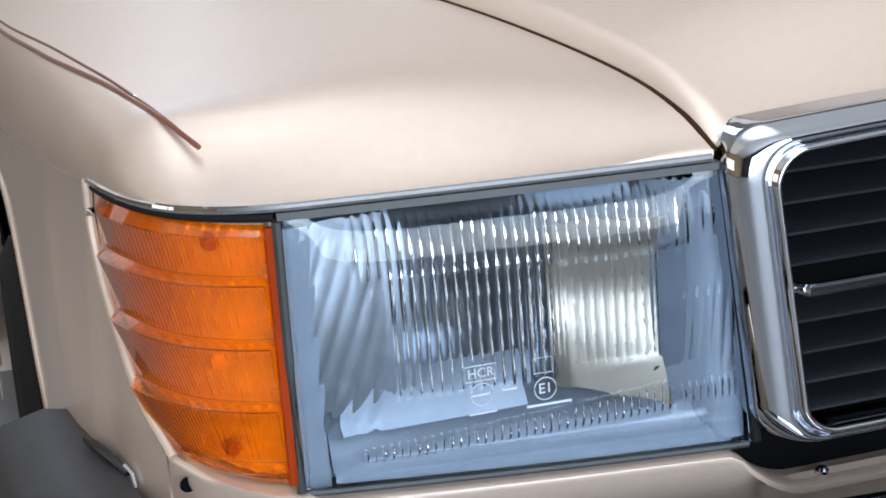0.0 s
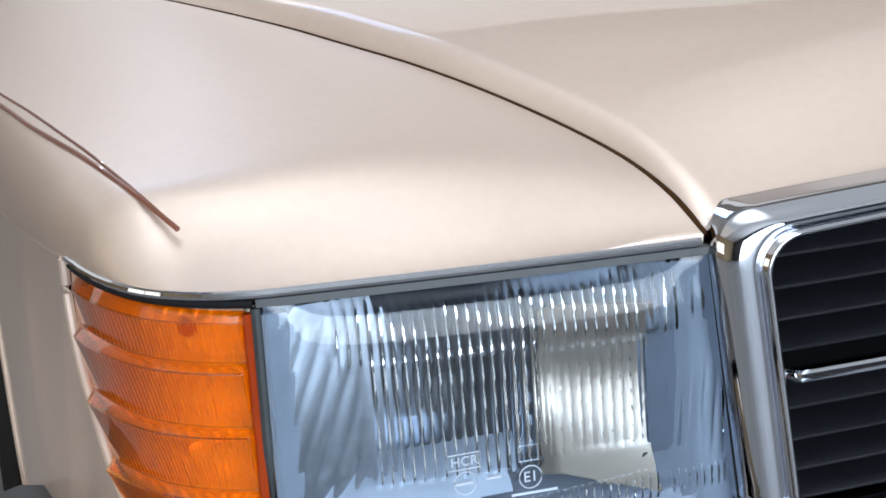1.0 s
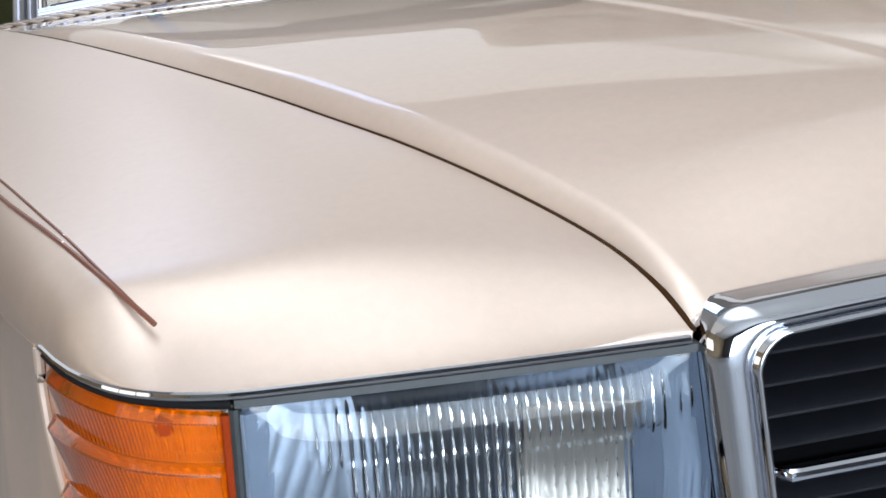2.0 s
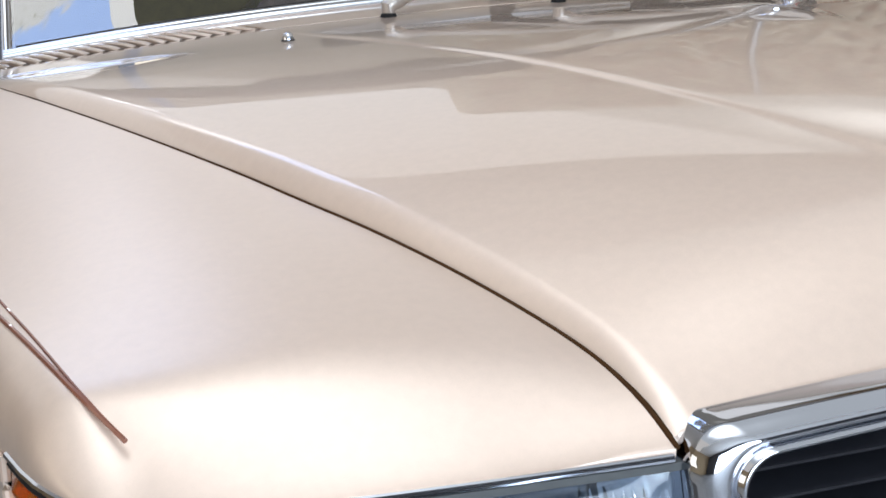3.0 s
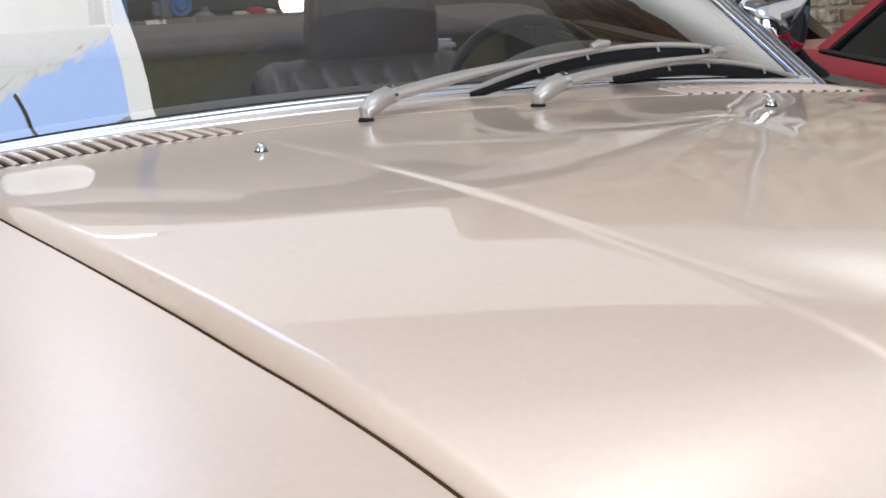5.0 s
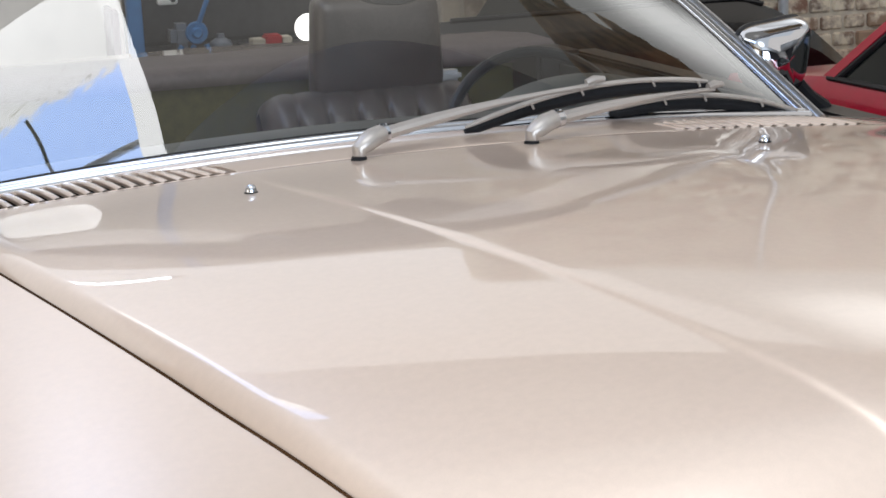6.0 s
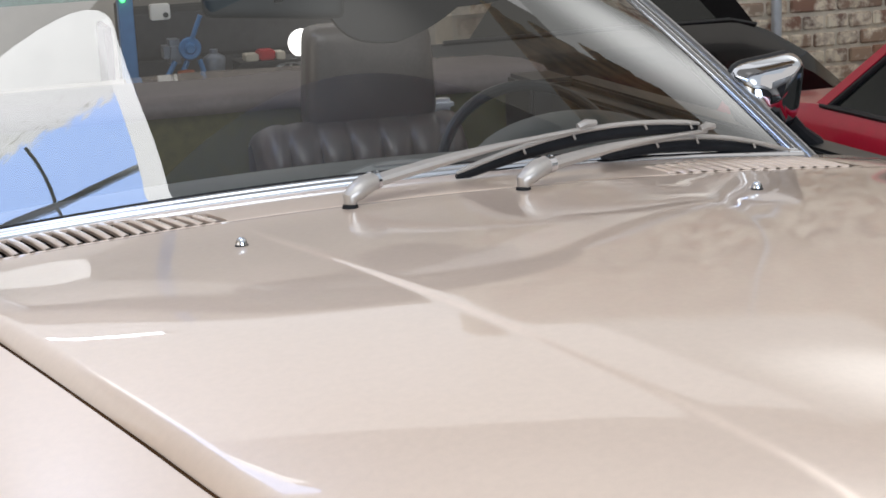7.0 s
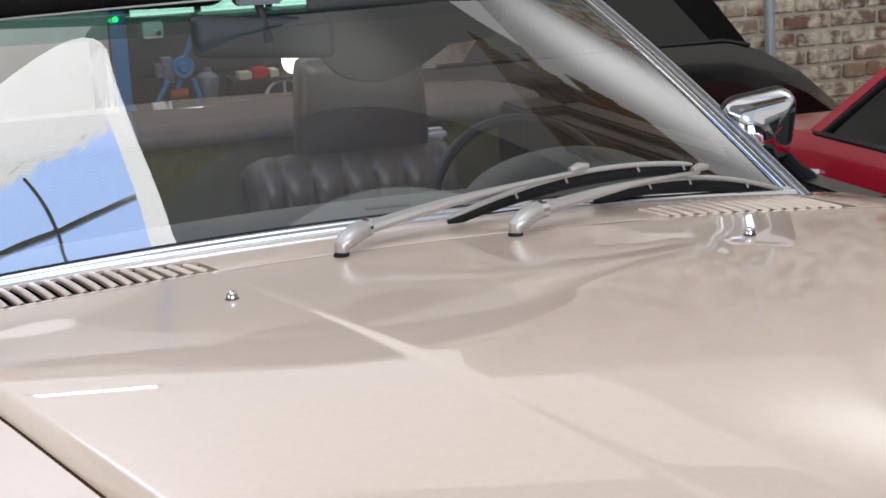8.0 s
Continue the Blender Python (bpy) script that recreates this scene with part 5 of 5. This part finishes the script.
for y, k in ((4.24, 0.0), (4.30, 0.6), (4.42, 1.0), (4.98, 1.0), (5.10, 0.6), (5.16, 0.0)):
    rows.append([(0.95 + 0.3 * k, y, 0.87 + 0.34 * k), (1.86 - 0.24 * k, y, 0.87 + 0.30 * k), (1.99 - 0.22 * k, y, 0.86 + 0.32 * k)])
part("side_window", slab([[(r[0][0], r[0][1] + 0.006, r[0][2]), (r[1][0], r[1][1] + 0.006, r[1][2])] for r in rows[:3]], 0.004), DARKGLASS, blk, "dark side window")
part("canvas_pillar", slab([[r[1], r[2]] for r in rows], 0.02), CANVAS, blk, "black canvas rear of the top")
part("canvas_top", slab([[(x, y, 1.185 + 0.03 * math.sin(math.pi * (y - 4.42) / 0.56)) for y in lin(4.42, 4.98, 6)] for x in (1.15, 1.4, 1.77)], 0.02), CANVAS, blk, "black canvas top")
part("beltline_trim", tube([(0.86, 4.235, 0.868), (1.9, 4.235, 0.872), (2.0, 4.235, 0.85)], 0.008, 6), BLACK, blk)
for x in (1.12, 2.05):
    for y in (4.32, 5.08):
        part("wheel", lathe([(0.0, -0.09), (0.2, -0.09), (0.29, -0.09), (0.30, 0.0), (0.29, 0.09), (0.2, 0.09), (0.0, 0.09)], 28, at=(x, y, 0.30), axis="y"), RUBBER, blk, "black rubber tyre")

tagged(finish("pipe", tube([(2.66, 5.30, 0.0), (2.66, 5.30, 2.95)], 0.022, 12), STEEL), "grey galvanised pipe running up the brick wall", "pipe")

post = thing("steel_post", "blue painted steel post on the garage floor", "post")
part("shaft", cube(0.130, 0.200, 7.0, 7.08, 0, 3.2, 0.006), BLUE, post)
part("foot_plate", cube(0.06, 0.27, 6.93, 7.15, 0, 0.02), BLUE, post)
part("indicator_lamp", lathe([(0.0, -0.012), (0.008, -0.010), (0.012, 0.0), (0.012, 0.01)], 12, at=(0.152, 6.988, 0.885), axis="y"), GREENLAMP, post, "small lit green indicator lamp")

mach = thing("workshop_machine", "blue and grey workshop machine on splayed blue legs", "machine")
part("wheel", lathe([(0.0, -0.03), (0.02, -0.035), (0.03, -0.01), (0.05, -0.012), (0.056, 0.0), (0.05, 0.03), (0.0, 0.03)], 24, at=(0.47, 7.12, 0.622), axis="y"), BLUE, mach, "round blue wheel")
part("housing", cube(0.35, 0.46, 7.14, 7.3, 0.545, 0.665, 0.03), HOUSING, mach, "pale grey housing")
for x0, x1 in ((0.40, 0.06), (0.46, 0.19), (0.52, 0.66)):
    part("leg", tube([(x0, 7.16, 0.56), (x1, 7.12, 0.0)], 0.013, 8), BLUE, mach)
part("motor", lathe([(0.0, -0.04), (0.025, -0.04), (0.03, 0.0), (0.025, 0.04), (0.0, 0.04)], 16, at=(0.445, 7.14, 0.49), axis="x"), ORANGE, mach, "orange motor")
part("lever", tube([(0.48, 7.12, 0.66), (0.53, 7.11, 0.78)], 0.012, 8), BLUE, mach)
bench = thing("workbench", "dark cluttered workbench along the back of the garage", "bench")
part("top", cube(0.40, 1.45, 7.15, 7.58, 0.262, 0.302, 0.005), GREYMETAL, bench)
part("shelf", cube(0.72, 1.30, 7.17, 7.42, 0.512, 0.527, 0.002), DARKSTEEL, bench)
for x in (0.74, 1.28):
    part("shelf_post", cube(x - 0.012, x + 0.012, 7.38, 7.42, 0.302, 0.512), DARKSTEEL, bench)
for x in (0.44, 1.41):
    for y in (7.19, 7.54):
        part("leg", cube(x - 0.025, x + 0.025, y - 0.025, y + 0.025, 0, 0.262), GREYMETAL, bench)
tagged(finish("red_toolbox", cube(0.823, 0.905, 7.19, 7.30, 0.527, 0.577, 0.008), REDPAINT2), "small red toolbox on the workbench shelf", "box")
tagged(finish("paper_stack", cube(0.755, 0.820, 7.19, 7.30, 0.527, 0.562, 0.004), PAPER), "stack of cream paper on the shelf", "paper")
tagged(finish("cream_box", cube(0.910, 0.955, 7.19, 7.30, 0.527, 0.565, 0.004), PAPER), "small cream box beside the red toolbox", "box")
lamp = thing("work_lamp", "bright white round work lamp on the shelf", "lamp")
part("head", lathe([(0.0, -0.035), (0.045, -0.03), (0.066, -0.01), (0.07, 0.01), (0.05, 0.04), (0.0, 0.05)], 24, at=(1.045, 7.20, 0.60), axis="y"), GLOBE, lamp, "lit white globe")
part("foot", lathe([(0.05, 0.0), (0.045, 0.01), (0.015, 0.012), (0.012, 0.04)], 16, at=(1.045, 7.22, 0.527)), DARKSTEEL, lamp)
tagged(finish("white_can", lathe([(0.0, 0.0), (0.03, 0.0), (0.032, 0.01), (0.032, 0.045), (0.02, 0.06), (0.0, 0.062)], 16, at=(0.72, 7.2, 0.302)), PAPER), "white can on the workbench", "can")
tagged(finish("red_bottle", lathe([(0.0, 0.0), (0.022, 0.0), (0.024, 0.06), (0.01, 0.08), (0.009, 0.10), (0.0, 0.10)], 14, at=(0.455, 7.2, 0.302)), REDPAINT2), "small red bottle on the workbench", "bottle")
tagged(finish("white_bottle", lathe([(0.0, 0.0), (0.014, 0.0), (0.015, 0.05), (0.007, 0.065), (0.0, 0.07)], 12, at=(0.425, 7.22, 0.302)), PAPER), "small white bottle on the workbench", "bottle")
can = thing("canister", "dull grey metal canister with a narrow neck on the workbench", "canister")
part("body", lathe([(0.0, 0.0), (0.030, 0.0), (0.040, 0.01), (0.052, 0.09), (0.058, 0.15), (0.050, 0.165), (0.022, 0.18), (0.020, 0.20), (0.0, 0.20)], 20, at=(0.60, 7.22, 0.40)), HOUSING, can)
part("foot", lathe([(0.0, 0.0), (0.045, 0.0), (0.045, 0.06), (0.030, 0.0975), (0.0, 0.0975)], 16, at=(0.60, 7.22, 0.302)), DARKSTEEL, can)
stand = thing("axle_stand", "pale grey splayed axle stand on the workbench", "stand")
for dx, dy in ((-0.045, -0.02), (0.045, -0.02), (0.0, 0.05)):
    part("leg", tube([(0.512, 7.20, 0.395), (0.512 + dx, 7.20 + dy, 0.304)], 0.008, 6), STEEL, stand)
part("saddle", cube(0.496, 0.528, 7.185, 7.215, 0.390, 0.412, 0.004), STEEL, stand)
sr = thing("spare_wheel", "bare metal wheel standing on the workbench", "wheel")
part("rim", loop_tube([(0.98 + 0.10 * math.cos(a), 7.2, 0.412 + 0.10 * math.sin(a)) for a in lin(0, 2 * math.pi, 33)[:-1]], 0.010, 8), STEEL, sr)
for k in range(5):
    a = 2 * math.pi * k / 5 + 0.3
    part("spoke", tube([(0.98, 7.2, 0.412), (0.98 + 0.1 * math.cos(a), 7.2, 0.412 + 0.1 * math.sin(a))], 0.007, 6), STEEL, sr)
for x, z in ((0.905, 0.302), (0.95, 0.302), (0.68, 0.302), (0.565, 0.302)):
    tagged(finish("chrome_nut", lathe([(0.0, 0.0), (0.013, 0.0), (0.014, 0.02), (0.009, 0.028), (0.0, 0.03)], 8, at=(x, 7.17, z)), CHROME), "bright metal nut on the workbench", "nut", "nuts on the workbench")
cab = thing("tool_cabinet", "dark grey tool cabinet behind the workbench", "cabinet")
part("body", cube(0.24, 1.6, 7.66, 8.2, 0.0, 0.80, 0.01), GREYMETAL, cab)
for z in (0.06, 0.30, 0.54):
    part("drawer", cube(0.28, 1.56, 7.64, 7.659, z, z + 0.22, 0.005), DARKSTEEL, cab)
w4 = tagged(new("window_4"), "bright narrow workshop window in the back wall", "window", kind="structure")
part("pane", cube(0.45, 1.72, 8.97, 8.985, 0.74, 1.02), WINDOWPANE, w4, "frosted glass lit by daylight")
for x in (0.44, 0.86, 1.29, 1.73):
    part("window_frame", cube(x - 0.02, x + 0.02, 8.95, 8.999, 0.70, 1.06), DARKSTEEL, w4)
for z in (0.715, 1.045):
    part("window_frame", cube(0.46, 1.71, 8.955, 8.999, z - 0.02, z + 0.02), DARKSTEEL, w4)
sb = thing("switch_box", "white electrical switch box on the tool cabinet", "box")
part("case", cube(0.355, 0.455, 7.58, 7.655, 0.73, 0.81, 0.006), WHITE, sb)
part("knob", lathe([(0.0, -0.02), (0.012, -0.018), (0.014, 0.0)], 12, at=(0.43, 7.58, 0.755), axis="y"), BLACK, sb)
rc = thing("red_cabinet", "dark red steel locker beside the blue post", "cabinet")
part("body", cube(0.088, 0.124, 7.3, 7.7, 0.0, 0.74, 0.008), DARKRED, rc)
part("door", cube(0.092, 0.120, 7.285, 7.299, 0.04, 0.70, 0.004), DARKRED, rc)
part("handle", cube(0.10, 0.107, 7.27, 7.285, 0.38, 0.48, 0.002), STEEL, rc)

# ---- brick wall, last: single bricks near the pipe, the rest joined ----
wn = setting("wall_north", cube(1.25, 8, 5.355, 5.6, 0, 2.97), MORTAR, "old red brick wall with pale lime mortar", "wall")


def brick_mesh(l, h, name):
    bm = cube(-l / 2, l / 2, -0.012, 0.012, -h / 2, h / 2)
    bmesh.ops.bevel(bm, geom=bm.edges[:], offset=0.007, segments=1, affect="EDGES")
    me = bpy.data.meshes.new(name)
    bm.to_mesh(me)
    bm.free()
    me.materials.append(BRICKM)
    return me


rng = random.Random(4)
long_bricks = [brick_mesh(0.208 + 0.006 * k, 0.0555 + 0.0025 * k, "brick") for k in range(3)]
short_bricks = [brick_mesh(0.096 + 0.005 * k, 0.0555 + 0.0025 * k, "brick") for k in range(3)]
rest = bmesh.new()
for c in range(39):
    z = 0.04 + 0.0745 * c
    header_row = c % 2 == 1
    x = 1.27 + (0.06 if c % 2 else 0.0)
    while x < 7.9:
        l = 0.102 if header_row or rng.random() < 0.45 else 0.216
        cx = x + l / 2
        dy, dz, tilt = rng.uniform(-0.003, 0.003), rng.uniform(-0.002, 0.002), rng.uniform(-0.8, 0.8)
        if 1.9 < cx < 4.15 and 0.42 < z < 1.15:
            ob = new("brick", rng.choice(short_bricks if l < 0.15 else long_bricks))
            ob.parent = wn
            ob.matrix_local = pose(cx, 5.352 + dy, z + dz, 0, tilt, 0)
        else:
            h = 0.0615
            box(rest, cx - l / 2, cx + l / 2, 5.340 + dy, 5.37, z - h / 2, z + h / 2)
        x += l + 0.012
tagged(part("brickwork", rest, BRICKM, wn), kind="stuff")
